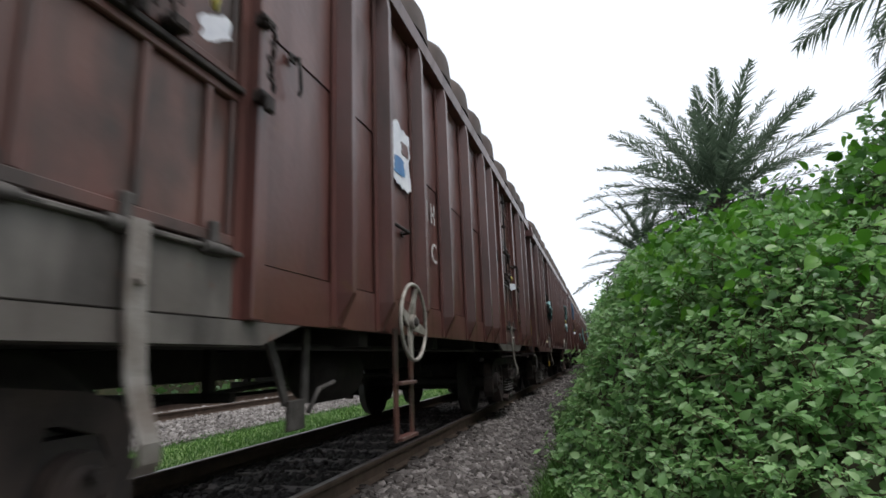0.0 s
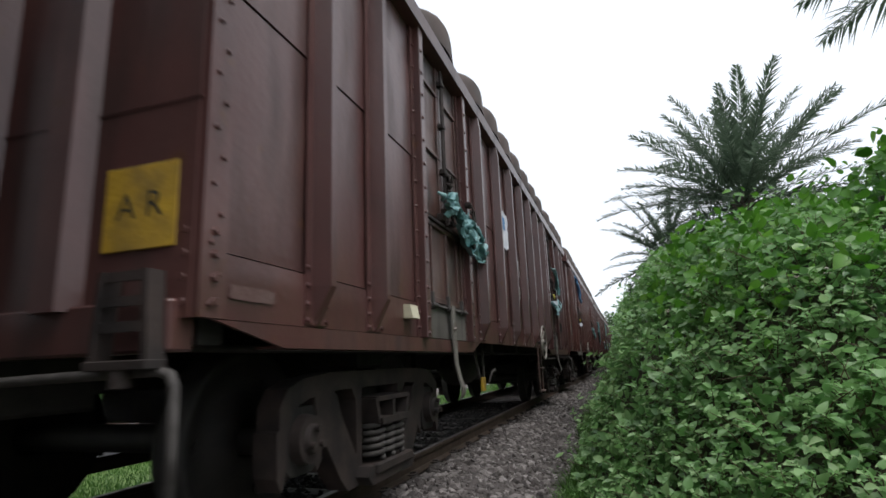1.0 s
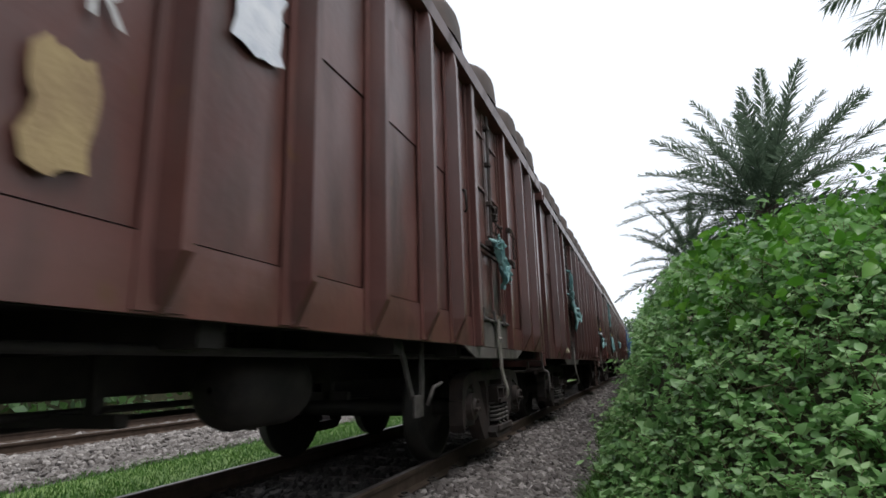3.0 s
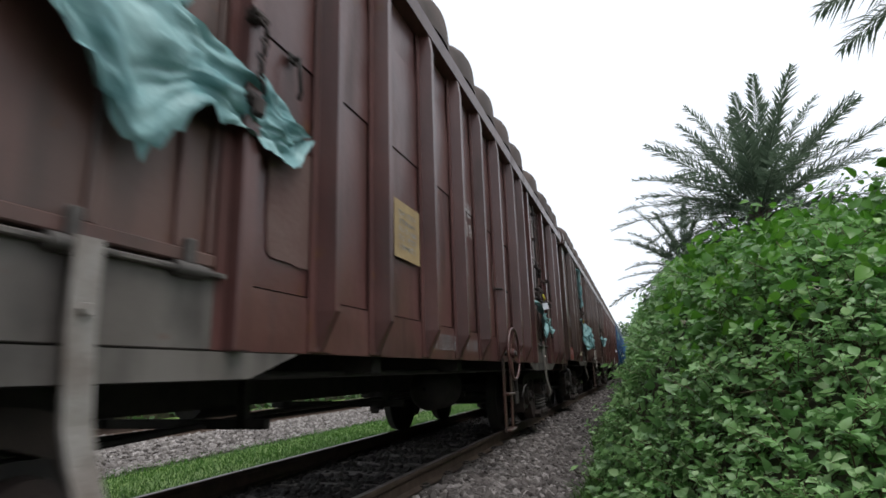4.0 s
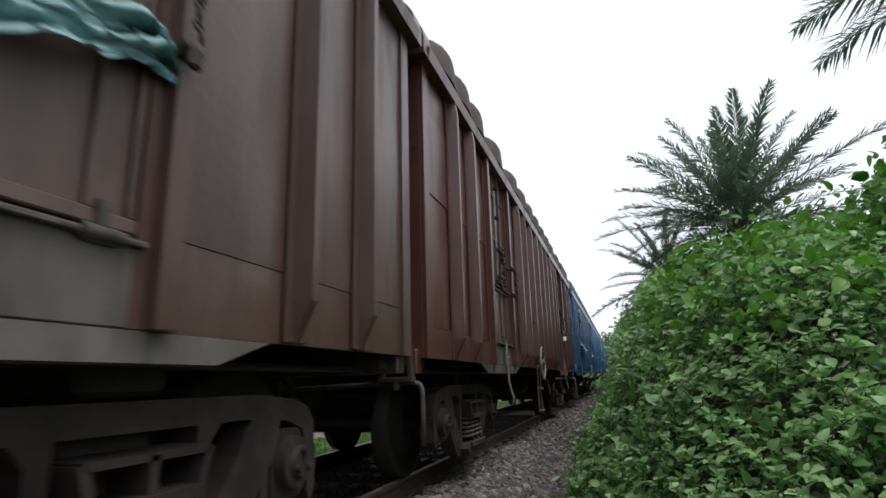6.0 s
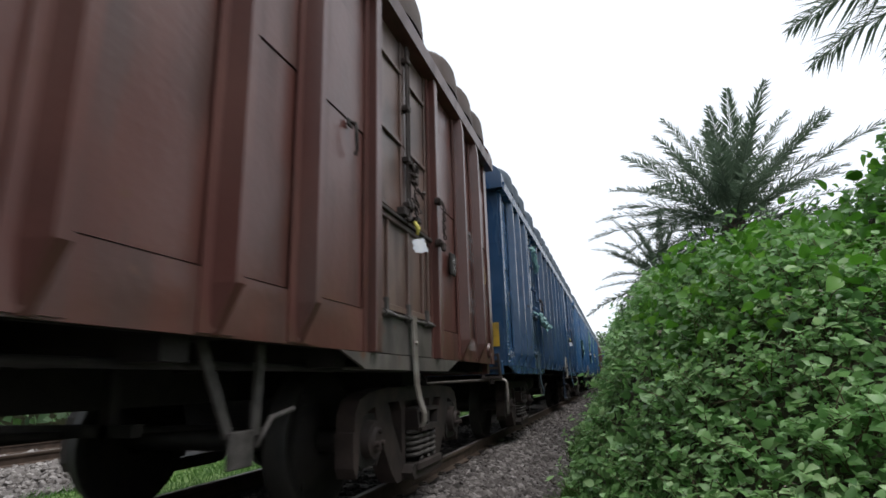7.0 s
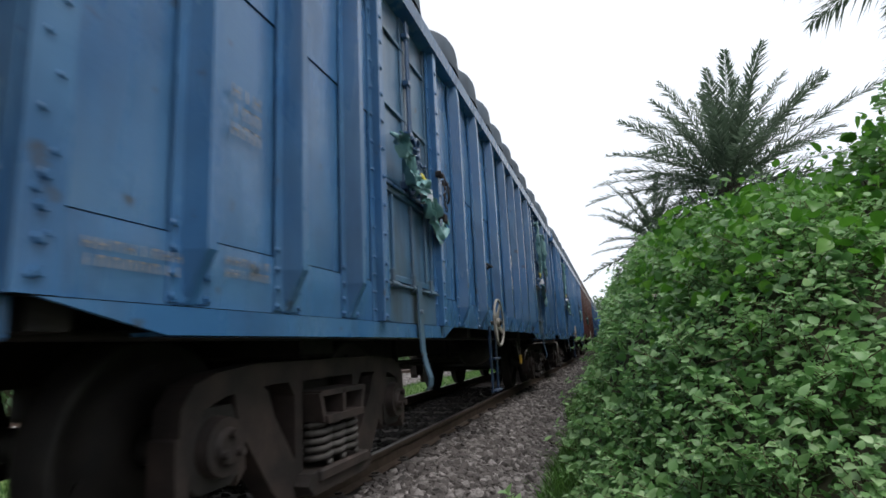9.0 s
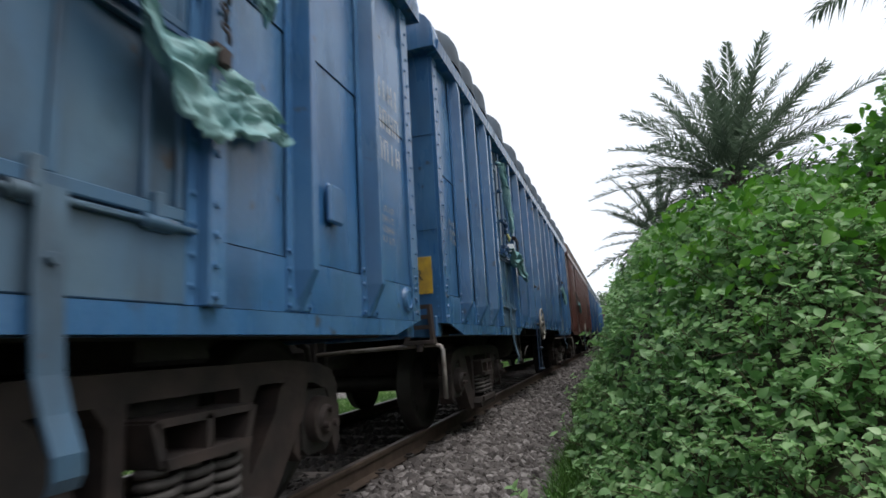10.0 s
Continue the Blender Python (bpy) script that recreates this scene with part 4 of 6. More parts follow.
        part("lock_rod", cached("lock_rod", lock_mesh), PAINTS["navy"] if n in (6, 7, 8) else CAST, w, "grimy door lock rod with chain", m=side_at(c, 0, 0.0))
        if near:
            part("post_chain", cached("post_chain", post_chain_mesh), CAST, w, m=side_at(c + 0.62, 0, 0.06))
        part("door_hasp", cached("door_hasp", hasp_mesh), SILL_BLUE if n in (6, 7, 8) else GREYBAR, w, "long hanging door hasp", m=side_at(c + 0.03, 0, 0.0))
        part("hook", cached("hook", hook_mesh), GREASE, w, m=side_at(s * 2.85, 2.35, 0.014))
    # handwheel, step and grab handle
    wh = part("handwheel", cached("handwheel", handwheel_mesh), WHEELRIM if n != 3 else mat, w, "four-spoked brake handwheel", m=side_at(wheel_at, 1.15, 0.155) @ pose(0, 0, 0, WHEEL_TURN.get(n, 37 * n)))
    part("hub", cached("handwheel_hub", handwheel_hub_mesh), HINGE, wh)
    part("step", cached("step", step_mesh), STEPBLUE_SHADE if n > 5 else DOORS[colour], w, "stirrup step", m=side_at(wheel_at, 0, 0.07))
    part("grab_handle", cached("grab_handle", grab_mesh), GREASE, w, m=side_at(wheel_at + (0.12 if smooth_side else 0.0), 1.86, 0.012))
    # ends
    for s in (-1, 1):
        turn = Matrix.Identity(4) if s < 0 else pose(0, 0, 0, 0, 0, 180)
        e = turn @ pose(0, -END, 0)
        part("end_wall", cached("end_wall", end_wall_mesh), mat, w, m=e)
        part("end_hood", cached("end_hood", end_hood_mesh), mat, w, m=e)
        part("coupler", cached("coupler", coupler_mesh), GREASE, w, m=e)
        part("brake_hose", cached("brake_hose", hose_mesh), GREASE, w, m=e)
        if s < 0:
            part("rod_bracket", cached("rod_bracket", bracket_mesh), CAST, w, m=e @ pose(1.30, -0.055, -0.03) @ Matrix.Diagonal((1.15, 1.15, 1.0, 1)))
            part("uncoupling_rod", cached("uncoupling_rod", lever_mesh), GREYBAR if n > 5 else HINGE, w, m=e @ pose(0.02, 0.05, 0))
    # bogies
    for s in (-1, 1):
        b = new("bogie")
        b.parent = w
        b.location = (0, s * 4.70, SAG.get(n, 0.0))
        part("bogie_frame", cached("bogie_frame", bogie_mesh), GREASE, b)
        for k in (-1, 1):
            side = pose(k * 1.20, 0, 0) if k > 0 else pose(k * 1.20, 0, 0, 0, 0, 180)
            part("side_frame", cached("side_frame", side_frame_mesh), CAST, b, m=side)
            if k > 0 and near:
                part("bolster_end", cached("bolster_end", bolster_mesh), CAST, b, m=side)
                part("spring_nest", cached("spring_nest", spring_mesh), HINGE, b, m=side)
            for dy in (-1, 1):
                part("axle_box", cached("axle_box", axle_box_mesh), GREASE, b, m=side @ pose(0, dy, 0))
                if k > 0 and near:
                    part("axle_cap", cached("axle_cap", axle_cap_mesh), CAST, b, m=side @ pose(0, dy, 0))
        for dy in (-1, 1):
            ws = part("wheelset", cached("wheelset", wheelset_mesh), TREAD, b, m=pose(0, dy, 0.5))
            if 0 <= n <= 8:
                WHEELSETS.append((ws, dy))
    if near:
        part("changeover_bracket", cached("changeover_bracket", changeover_mesh), HINGE, w, m=pose(0, CHANGE_AT.get(n, 2.2), 0))
        part("changeover_plate", cached("changeover_plate", changeover_plate_mesh), YELLOW if n in (1, 7) else HINGE, w, m=pose(0, CHANGE_AT.get(n, 2.2), 0))
    return w


def letters(n, words, y, z, size, mat=None, name="lettering"):
    part(name, text_mesh(words, size), mat or WHITEPAINT, WAGONS[n], m=side_at(y, z, 0.026) @ FACE_TURN)


def bars(n, y, z, rows, cols, w, h, mat=None, lift=0.0):
    part("stencil_block", cached(("stencil_lines", rows, cols, w, h, n), lambda: bars_mesh(rows, cols, w, h, n * 31 + rows)), mat or (FADED if rows > 1 and w < 0.06 else WHITEPAINT), WAGONS[n], "worn white stencilled lines", m=side_at(y, z, 0.026 + lift), kind="stuff")

# ---------------------------------------------------------------- the train
SPACING = 14.35
SHIFT = {-1: -0.2, 0: -0.23, 1: -0.01, 2: 0.32, 3: 0.02, 4: 0.09, 5: -0.28, 6: -0.06, 7: 0.10, 8: 0.05}
TRAVEL = [(0.0, 5.39), (0.3, 1.71), (0.6, -1.68), (1.0, -5.95), (1.5, -11.2), (2.0, -16.46), (2.5, -21.86), (2.7, -24.04), (3.2, -29.58), (3.8, -35.97),
          (4.0, -38.23), (4.5, -44.07), (5.0, -49.4), (5.5, -55.12), (6.2, -62.66), (6.8, -69.21), (7.0, -71.45), (7.5, -76.95), (8.0, -82.15), (8.5, -87.51),
          (9.0, -92.76), (9.5, -98.11), (10.0, -103.37)]
TRAIN = [(-1, "oxide"), (0, "oxide"), (1, "maroon"), (2, "oxide"), (3, "maroon"), (4, "brown"), (5, "rust"), (6, "navy"), (7, "blue"), (8, "blue"), (9, "rust"),
         (10, "navy"), (11, "blue"), (12, "oxide"), (13, "maroon"), (14, "oxide")]
LOOKS = {"oxide": "covered goods wagon in dull oxide-red paint on the rails", "maroon": "covered goods wagon in dusty maroon paint on the rails",
         "brown": "smooth-sided covered goods wagon in faded brown paint", "rust": "covered goods wagon in rusty red paint on the rails",
         "navy": "covered goods wagon in dark navy blue paint", "blue": "covered goods wagon in worn mid-blue paint"}
RAGS = []


def make_train():
    for n, colour in TRAIN:
        make_wagon(n, colour, LOOKS[colour], n < 10, n == 4, WHEEL_AT.get(n, -1.25), SILL_BLUE if n in (6, 7, 8) else SILL)



# ---------------------------------------------------------------- markings, posters and rags on the wagons
def crumple(u, v, k):
    """Uneven folds of thin sheeting."""
    q = Vector((u * 2.2 + k, v * 3.1, 0.37 * k))
    return 0.055 * noise.noise(q) + 0.028 * noise.noise(q * 2.7) + 0.012 * noise.noise(q * 6.5)


def rag_mesh(length, width, drop, seed, ragged=0.25):
    """Torn sheeting tied at its first end; it streams back along the wagon's side in lengthwise folds."""
    rng = random.Random(seed)
    g = Geo()
    nu, nv = 44, 26
    ph = [rng.uniform(0, 6.28) for _ in range(6)]
    edge = [rng.uniform(0.82, 1.0) for _ in range(nv + 1)]
    vs = []
    for i in range(nu + 1):
        u = i / nu
        belly = 0.30 + 0.95 * math.sin(math.pi * min(1.0, 0.10 + 0.80 * u)) ** 1.3 * (0.8 + 0.3 * math.sin(u * 6 + ph[0]))
        for j in range(nv + 1):
            v = j / nv
            y = length * u * (1.0 - ragged * (1 - edge[j]) * 3 * u) + 0.03 * math.sin(v * 6 + ph[1])
            sag = 0.05 * math.sin(u * 8 + ph[2]) + 0.03 * math.sin(u * 17 + ph[5])
            z = -drop * u ** 1.25 - width * belly * (v - 0.2) + sag + 0.6 * crumple(u * 3, v * 2, seed + 9)
            x = 0.115 + 0.020 * math.sin(v * 15 + u * 4 + ph[3]) + 0.014 * math.sin(v * 27 - u * 6 + ph[4]) + crumple(u * 2, v * 2.4, seed)
            vs.append((max(0.02, x), y, z))
    k = nv + 1
    g.add(vs, [(i * k + j, i * k + j + 1, (i + 1) * k + j + 1, (i + 1) * k + j) for i in range(nu) for j in range(nv)], 0, True)
    return g


def drape_mesh(length, depths, seed):
    """A sheet tied along its top edge over the flap door; its hem hangs and blows in pointed lobes."""
    rng = random.Random(seed)
    g = Geo()
    nu, nv = 54, 30
    ph = [rng.uniform(0, 6.28) for _ in range(4)]
    at = [q[0] for q in depths]
    vs = []
    for i in range(nu + 1):
        u = i / nu
        d = float(np.interp(u, at, [q[1] for q in depths]))
        top = float(np.interp(u, at, [q[2] for q in depths])) - 0.03 * abs(math.sin(u * 9 + ph[0]))
        for j in range(nv + 1):
            v = j / nv
            y = length * u + 0.16 * v * v * d + 0.03 * math.sin(v * 5 + ph[1])
            z = top - d * v * (1 + 0.05 * rng.uniform(-1, 1) * (v > 0.96)) + 0.4 * crumple(u * 2, v, seed + 5)
            fold = 0.016 * math.sin(u * 23 + 6 * v + ph[2]) * (1 - 0.4 * v) + 0.009 * math.sin(u * 47 - 9 * v + ph[3])
            x = 0.10 + 0.05 * v + fold + 0.9 * crumple(u * 3, v * 1.6, seed)
            vs.append((max(0.02, x), y, z))
    k = nv + 1
    g.add(vs, [(i * k + j, i * k + j + 1, (i + 1) * k + j + 1, (i + 1) * k + j) for i in range(nu) for j in range(nv)], 0, True)
    return g


def drape(n, y, z, length, depths, seed, label="teal tarpaulin sheet draped and blown over the wagon's flap door"):
    ob = new("tarpaulin_rag", drape_mesh(length, depths, seed).mesh("tarpaulin_rag"))
    ob.data.materials.append(TARP)
    tagged(ob, label, "rag", "rags on the train")
    for u in (0.03, 0.5):
        k = Geo()
        k.tube([(0.03, -0.03, 0.03), (0.085, 0.0, 0.0), (0.05, 0.04, -0.02), (0.09, 0.05, 0.02)], [0.012, 0.026, 0.022, 0.010], 7)
        part("knot", k.mesh("knot"), TARP, ob, m=pose(0, length * u, float(np.interp(u, [q[0] for q in depths], [q[2] for q in depths]))))
    RAGS.append((ob, n, side_at(y, z, 0.02)))


def rag(n, y, z, length, width, drop, seed, mat=None, label="torn teal tarpaulin rag tied to the wagon's door latch", ragged=0.25):
    ob = new("tarpaulin_rag", rag_mesh(length, width, drop, seed, ragged).mesh("tarpaulin_rag"))
    ob.data.materials.append(mat or TARP)
    tagged(ob, label, "rag", "rags on the train")
    k = Geo()
    k.tube([(0.03, -0.03, 0.03), (0.085, 0.0, 0.0), (0.05, 0.04, -0.02), (0.09, 0.05, 0.02)], [0.012, 0.026, 0.022, 0.010], 7)
    part("knot", k.mesh("knot"), mat or TARP, ob)
    RAGS.append((ob, n, side_at(y, z, 0.02)))


def poster(n, y, z, w, h, seed, mat=None, label="torn white paper poster"):
    part("poster", torn_paper_mesh(w, h, seed).mesh("poster"), mat or PAPER, WAGONS[n], label, side_at(y, z, 0.028))


def sticker_mesh():
    """Square paper label with faint rows of worn lines raised on it."""
    g = Geo()
    g.box(0.0, 0.002, -0.22, 0.22, -0.20, 0.20)
    return g


def slip(n, y, z, seed):
    """Seal card and yellow tie on a door's latch."""
    part("seal_card", torn_paper_mesh(0.125, 0.12, seed).mesh("seal_card"), PAPER, WAGONS[n], "white seal card", side_at(y, z - 0.04, 0.12) @ pose(0, 0, 0, 10, 0, -48))
    g = Geo()
    g.tube([(0.09, -0.03, 0.15), (0.11, 0.0, 0.10), (0.10, 0.01, 0.05)], [0.016, 0.022, 0.012], 6)
    part("tie", g.mesh("tie"), YELLOWCLOTH, WAGONS[n], "yellow cloth tie", side_at(y, z, 0.0))


def patch_mesh(w, h, seed):
    """Uneven patch of thin overpaint."""
    rng = random.Random(seed)
    n, pts = 36, []
    for i in range(n):
        a = 2 * math.pi * i / n
        c, s = math.cos(a), math.sin(a)
        k = 1 / (abs(c) ** 9 + abs(s) ** 9) ** (1 / 9)
        pts.append((w / 2 * c * k * rng.uniform(0.94, 1.0), h / 2 * s * k * rng.uniform(0.93, 1.0)))
    g = Geo()
    g.prism(pts, 0.0, 0.0015, "x")
    return g


GREYPATCH = plain("grey_overpaint", (0.118, 0.072, 0.062), (0.100, 0.052, 0.045), 0.7, 0, 6.0)
TEALPATCH = plain("pale_teal_overpaint", (0.13, 0.15, 0.135), (0.10, 0.09, 0.08), 0.7, 0, 6.0)
PALEPATCH = plain("pale_grey_overpaint", (0.175, 0.150, 0.138), (0.120, 0.078, 0.068), 0.7, 0, 5.0)
REDPATCH = plain("fresh_red_paint", (0.235, 0.052, 0.040), (0.165, 0.048, 0.040), 0.55, 0, 5.0)
BUFF = plain("buff_sticker", (0.34, 0.25, 0.12), (0.26, 0.18, 0.09), 0.7, 0, 7.0)


def patch(n, y, z, w, h, mat, seed):
    part("paint_patch", patch_mesh(w, h, seed).mesh("paint_patch"), mat, WAGONS[n], m=side_at(y, z, 0.0225 if z - h / 2 < 1.34 else 0.010))


def small(n, name, build, y, z, mat, label="", out=0.02):
    part(name, cached(name, build), mat, WAGONS[n], label, side_at(y, z, out))


def end_plate(n, words):
    g = cached("yellow_plate", lambda: Geo().box(-0.18, 0.18, -0.006, 0.0, -0.17, 0.17, 0.002))
    e = pose(0, -END, 0) @ pose(1.24, -0.026, 1.51)
    p = part("yellow_plate", g, YELLOW, WAGONS[n], "yellow painted end plate", e)
    if words:
        part("lettering", text_mesh(words, 0.15), BLACKPAINT, p, m=pose(0, -0.0085, 0, 90))
    else:
        for k in range(2):
            part("stencil_lines", cached(("end_bars",), lambda: bars_mesh(1, 3, 0.06, 0.06, 4)), BLACKPAINT, p, m=pose(0, -0.0085, 0.04 - 0.08 * k) @ pose(0, 0, 0, 0, 0, -90))


def dress_train():
    # first wagon
    poster(0, -1.24, 2.50, 0.50, 0.58, 1)
    part("poster", torn_paper_mesh(0.26, 0.16, 77).mesh("poster"), BLUECLOTH, WAGONS[0], "torn blue paper strip", side_at(-1.28, 2.40, 0.0325))
    part("poster", torn_paper_mesh(0.18, 0.12, 78).mesh("poster"), PAINTS["oxide"], WAGONS[0], "bare patch in the poster", side_at(-1.14, 2.58, 0.0325))
    letters(0, "S C", -0.46, 1.84, 0.27)
    bars(0, -0.46, 2.22, 1, 2, 0.12, 0.20)
    slip(0, -3.56, 2.22, 5)
    slip(0, 3.85, 2.05, 3)
    bars(0, 5.25, 1.98, 3, 6, 0.04, 0.05)
    bars(0, 5.85, 2.05, 4, 5, 0.05, 0.07)
    small(0, "card_holder", card_mesh, 5.0, 1.58, PAINTS["oxide"])
    patch(0, 3.82, 1.20, 0.9, 0.2, GREYPATCH, 4)
    # second wagon
    end_plate(1, "A R")
    rag(1, -4.05, 2.30, 1.05, 0.32, 0.12, 11)
    rag(1, -3.72, 2.22, 1.15, 0.32, 0.04, 12)
    small(1, "lamp_box", lamp_box_mesh, -4.78, 1.24, CREAM, "cream tail lamp box")
    poster(1, -1.06, 2.66, 0.50, 0.56, 2)
    part("poster", torn_paper_mesh(0.24, 0.2, 79).mesh("poster"), BLUECLOTH, WAGONS[1], "torn blue paper strip", side_at(-1.14, 2.74, 0.0325))
    letters(1, "S E", -0.26, 1.86, 0.26)
    letters(1, "\u0926 \u092a\u0942", -0.26, 2.28, 0.28)
    bars(1, 1.35, 1.69, 1, 4, 0.055, 0.07)
    drape(1, 3.34, 2.06, 1.58, [(0, 0.24, -0.02), (0.10, 0.28, 0.0), (0.20, 0.18, -0.03), (0.30, 0.12, -0.02), (0.5, 0.16, 0.02), (0.8, 0.22, 0.18), (0.95, 0.18, 0.20), (1, 0.07, 0.18)], 13, "twisted teal tarpaulin rag streaming along the flap door")
    rag(1, 4.02, 2.86, 0.34, 0.22, 0.45, 14)
    slip(1, 3.75, 2.10, 5)
    bars(1, 6.02, 1.86, 1, 6, 0.052, 0.13)
    bars(1, 5.98, 1.66, 1, 5, 0.052, 0.13)
    patch(1, 5.30, 1.9, 0.46, 0.42, GREYPATCH, 7)
    patch(1, 6.50, 1.42, 0.26, 0.12, TEALPATCH, 8)
    patch(1, -6.50, 1.18, 0.30, 0.06, GREYPATCH, 9)
    small(1, "card_holder", card_mesh, 5.2, 1.60, GREASE)
    # third wagon
    patch(2, -6.27, 1.70, 0.36, 0.34, PALEPATCH, 10)
    patch(2, -6.42, 1.22, 0.40, 0.16, GREYPATCH, 11)
    small(2, "painted_ring", ring_sign_mesh, -5.65, 1.60, FADED, "white painted ring mark", 0.024)
    small(2, "card_holder", card_mesh, -4.66, 1.50, PAINTS["oxide"])
    rag(2, -4.25, 3.55, 0.30, 0.30, 0.75, 21, BLUECLOTH, "torn blue tarpaulin strip in the door's upper seam")
    slip(2, -3.65, 2.02, 7)
    poster(2, 0.02, 2.95, 0.34, 0.42, 3)
    poster(2, 0.04, 2.40, 0.36, 0.44, 4)
    letters(2, "S R", -0.74, 2.0, 0.24)
    poster(2, -0.74, 1.60, 0.22, 0.40, 5, BUFF, "buff paper poster")
    rag(2, 3.70, 2.15, 0.50, 0.3, 0.3, 22)
    # fourth wagon
    small(3, "lamp_box", lamp_box_mesh, -4.80, 1.24, CREAM, "cream tail lamp box")
    drape(3, -4.42, 2.36, 1.68, [(0, 0.10, 0.02), (0.20, 0.40, 0.0), (0.38, 0.70, -0.02), (0.54, 0.34, -0.08), (0.76, 0.34, -0.12), (0.92, 0.28, -0.14), (1, 0.05, -0.22)], 31)
    rag(3, -4.10, 2.9, 0.25, 0.22, 0.7, 32, None, "teal tarpaulin strip hanging down the door")
    small(3, "sticker", sticker_mesh, -1.47, 1.92, BUFF, "buff square sticker with worn lines", 0.026)
    bars(3, -1.47, 1.92, 5, 6, 0.035, 0.04, FADED, 0.004)
    bars(3, 0.0, 2.40, 2, 3, 0.07, 0.14)
    bars(3, -0.75, 1.20, 1, 8, 0.05, 0.12, FADED)
    bars(3, 0.02, 1.20, 1, 5, 0.05, 0.10, FADED)
    patch(3, 1.25, 2.0, 0.6, 0.4, GREYPATCH, 12)
    patch(3, 2.84, 1.84, 0.52, 0.34, PALEPATCH, 13)
    patch(3, -2.78, 1.75, 0.40, 0.6, GREYPATCH, 14)
    bars(3, 2.15, 1.20, 2, 9, 0.022, 0.03)
    drape(3, 3.20, 1.95, 1.58, [(0, 0.04, 0.0), (0.18, 0.22, -0.02), (0.36, 0.52, -0.04), (0.46, 0.26, -0.05), (0.70, 0.24, -0.08), (0.92, 0.26, -0.10), (1, 0.10, -0.20)], 33)
    slip(3, 3.95, 2.0, 9)
    bars(3, 5.92, 1.58, 2, 6, 0.05, 0.12)
    bars(3, 5.30, 2.6, 4, 6, 0.04, 0.05)
    small(3, "disc", disc_mesh, 6.48, 1.28, PAINTS["maroon"], "cast disc plate")
    small(3, "card_holder", card_mesh, 4.98, 1.62, GREASE)
    # fifth wagon, smooth and brown
    bars(4, -6.31, 1.99, 5, 6, 0.040, 0.045, WHITEPAINT)
    bars(4, -5.69, 2.58, 1, 4, 0.09, 0.16, FADED)
    bars(4, -5.67, 2.36, 1, 4, 0.06, 0.10, FADED)
    patch(4, -6.33, 1.22, 0.64, 0.28, REDPATCH, 15)
    bars(4, -6.36, 1.26, 2, 8, 0.035, 0.035, WHITEPAINT)
    small(4, "lamp_box", lamp_box_mesh, -4.80, 1.26, CREAM, "cream tail lamp box")
    drape(4, -4.40, 2.08, 1.55, [(0, 0.72, 0.12), (0.06, 0.66, 0.0), (0.3, 0.66, -0.03), (0.7, 0.60, -0.02), (0.9, 0.52, -0.10), (1, 0.34, -0.16)], 41, "wide teal tarpaulin sheet draped over the flap door")
    rag(4, -4.35, 3.5, 0.22, 0.2, 0.95, 42, None, "teal tarpaulin strip hanging down the door")
    slip(4, -3.75, 2.05, 10)
    letters(4, "W R", 0.47, 1.80, 0.27)
    letters(4, "\u092a \u0930\u0947", 0.47, 2.17, 0.30)
    rag(4, 3.35, 2.02, 1.15, 0.24, 0.04, 43)
    bars(4, 2.75, 1.75, 4, 5, 0.03, 0.035)
    # sixth wagon
    bars(5, -0.74, 1.62, 1, 3, 0.06, 0.07)
    slip(5, 3.84, 1.93, 12)
    bars(5, 5.86, 2.35, 5, 6, 0.045, 0.05)
    bars(5, 5.86, 1.72, 3, 4, 0.05, 0.07)
    bars(5, 6.45, 1.80, 3, 4, 0.05, 0.07)
    bars(5, 5.62, 1.24, 1, 7, 0.055, 0.11)
    small(5, "disc", disc_mesh, 6.55, 1.22, PAINTS["rust"], "cast disc plate")
    small(5, "painted_ring", ring_sign_mesh, 6.46, 2.13, BUFF, "yellowed round mark", 0.024)
    small(5, "card_holder", card_mesh, 5.02, 1.98, GREASE, "dark cast card holder with a pale chipped face")
    bars(5, 5.02, 1.98, 2, 2, 0.035, 0.05, WHITEPAINT, 0.034)
    # seventh wagon, navy
    end_plate(6, "")
    bars(6, -6.48, 2.05, 3, 3, 0.04, 0.06)
    bars(6, -6.40, 1.24, 1, 5, 0.06, 0.09)
    bars(6, -5.85, 2.95, 3, 5, 0.05, 0.07)
    drape(6, -4.12, 1.98, 1.12, [(0, 0.10, 0.10), (0.2, 0.20, 0.14), (0.5, 0.30, 0.14), (0.75, 0.22, 0.10), (0.95, 0.12, 0.04), (1, 0.05, 0.02)], 61)
    rag(6, -4.10, 3.35, 0.20, 0.25, 0.40, 62, None, "teal tarpaulin strip in the door's upper seam")
    letters(6, "C R", -0.42, 1.84, 0.25)
    letters(6, "\u092e\u0927\u094d\u092f", -0.42, 2.18, 0.25)
    slip(6, 3.95, 1.98, 63)
    bars(6, 6.05, 2.58, 3, 4, 0.07, 0.13)
    bars(6, 5.55, 1.78, 3, 4, 0.05, 0.06)
    bars(6, 6.05, 1.80, 3, 5, 0.05, 0.06)
    bars(6, 5.95, 1.21, 1, 5, 0.06, 0.10)
    small(6, "disc", disc_mesh, 6.58, 1.20, PAINTS["navy"], "cast disc plate")
    small(6, "card_holder", card_mesh, 4.92, 1.76, PAINTS["navy"])
    # eighth wagon, blue
    end_plate(7, "AR")
    bars(7, -6.42, 1.21, 2, 8, 0.035, 0.035)
    bars(7, -5.85, 1.24, 2, 6, 0.035, 0.035)
    bars(7, -5.88, 1.92, 3, 3, 0.05, 0.06)
    rag(7, -3.86, 2.12, 1.0, 0.28, 0.10, 71)
    rag(7, -4.25, 2.42, 0.45, 0.20, 0.22, 72)
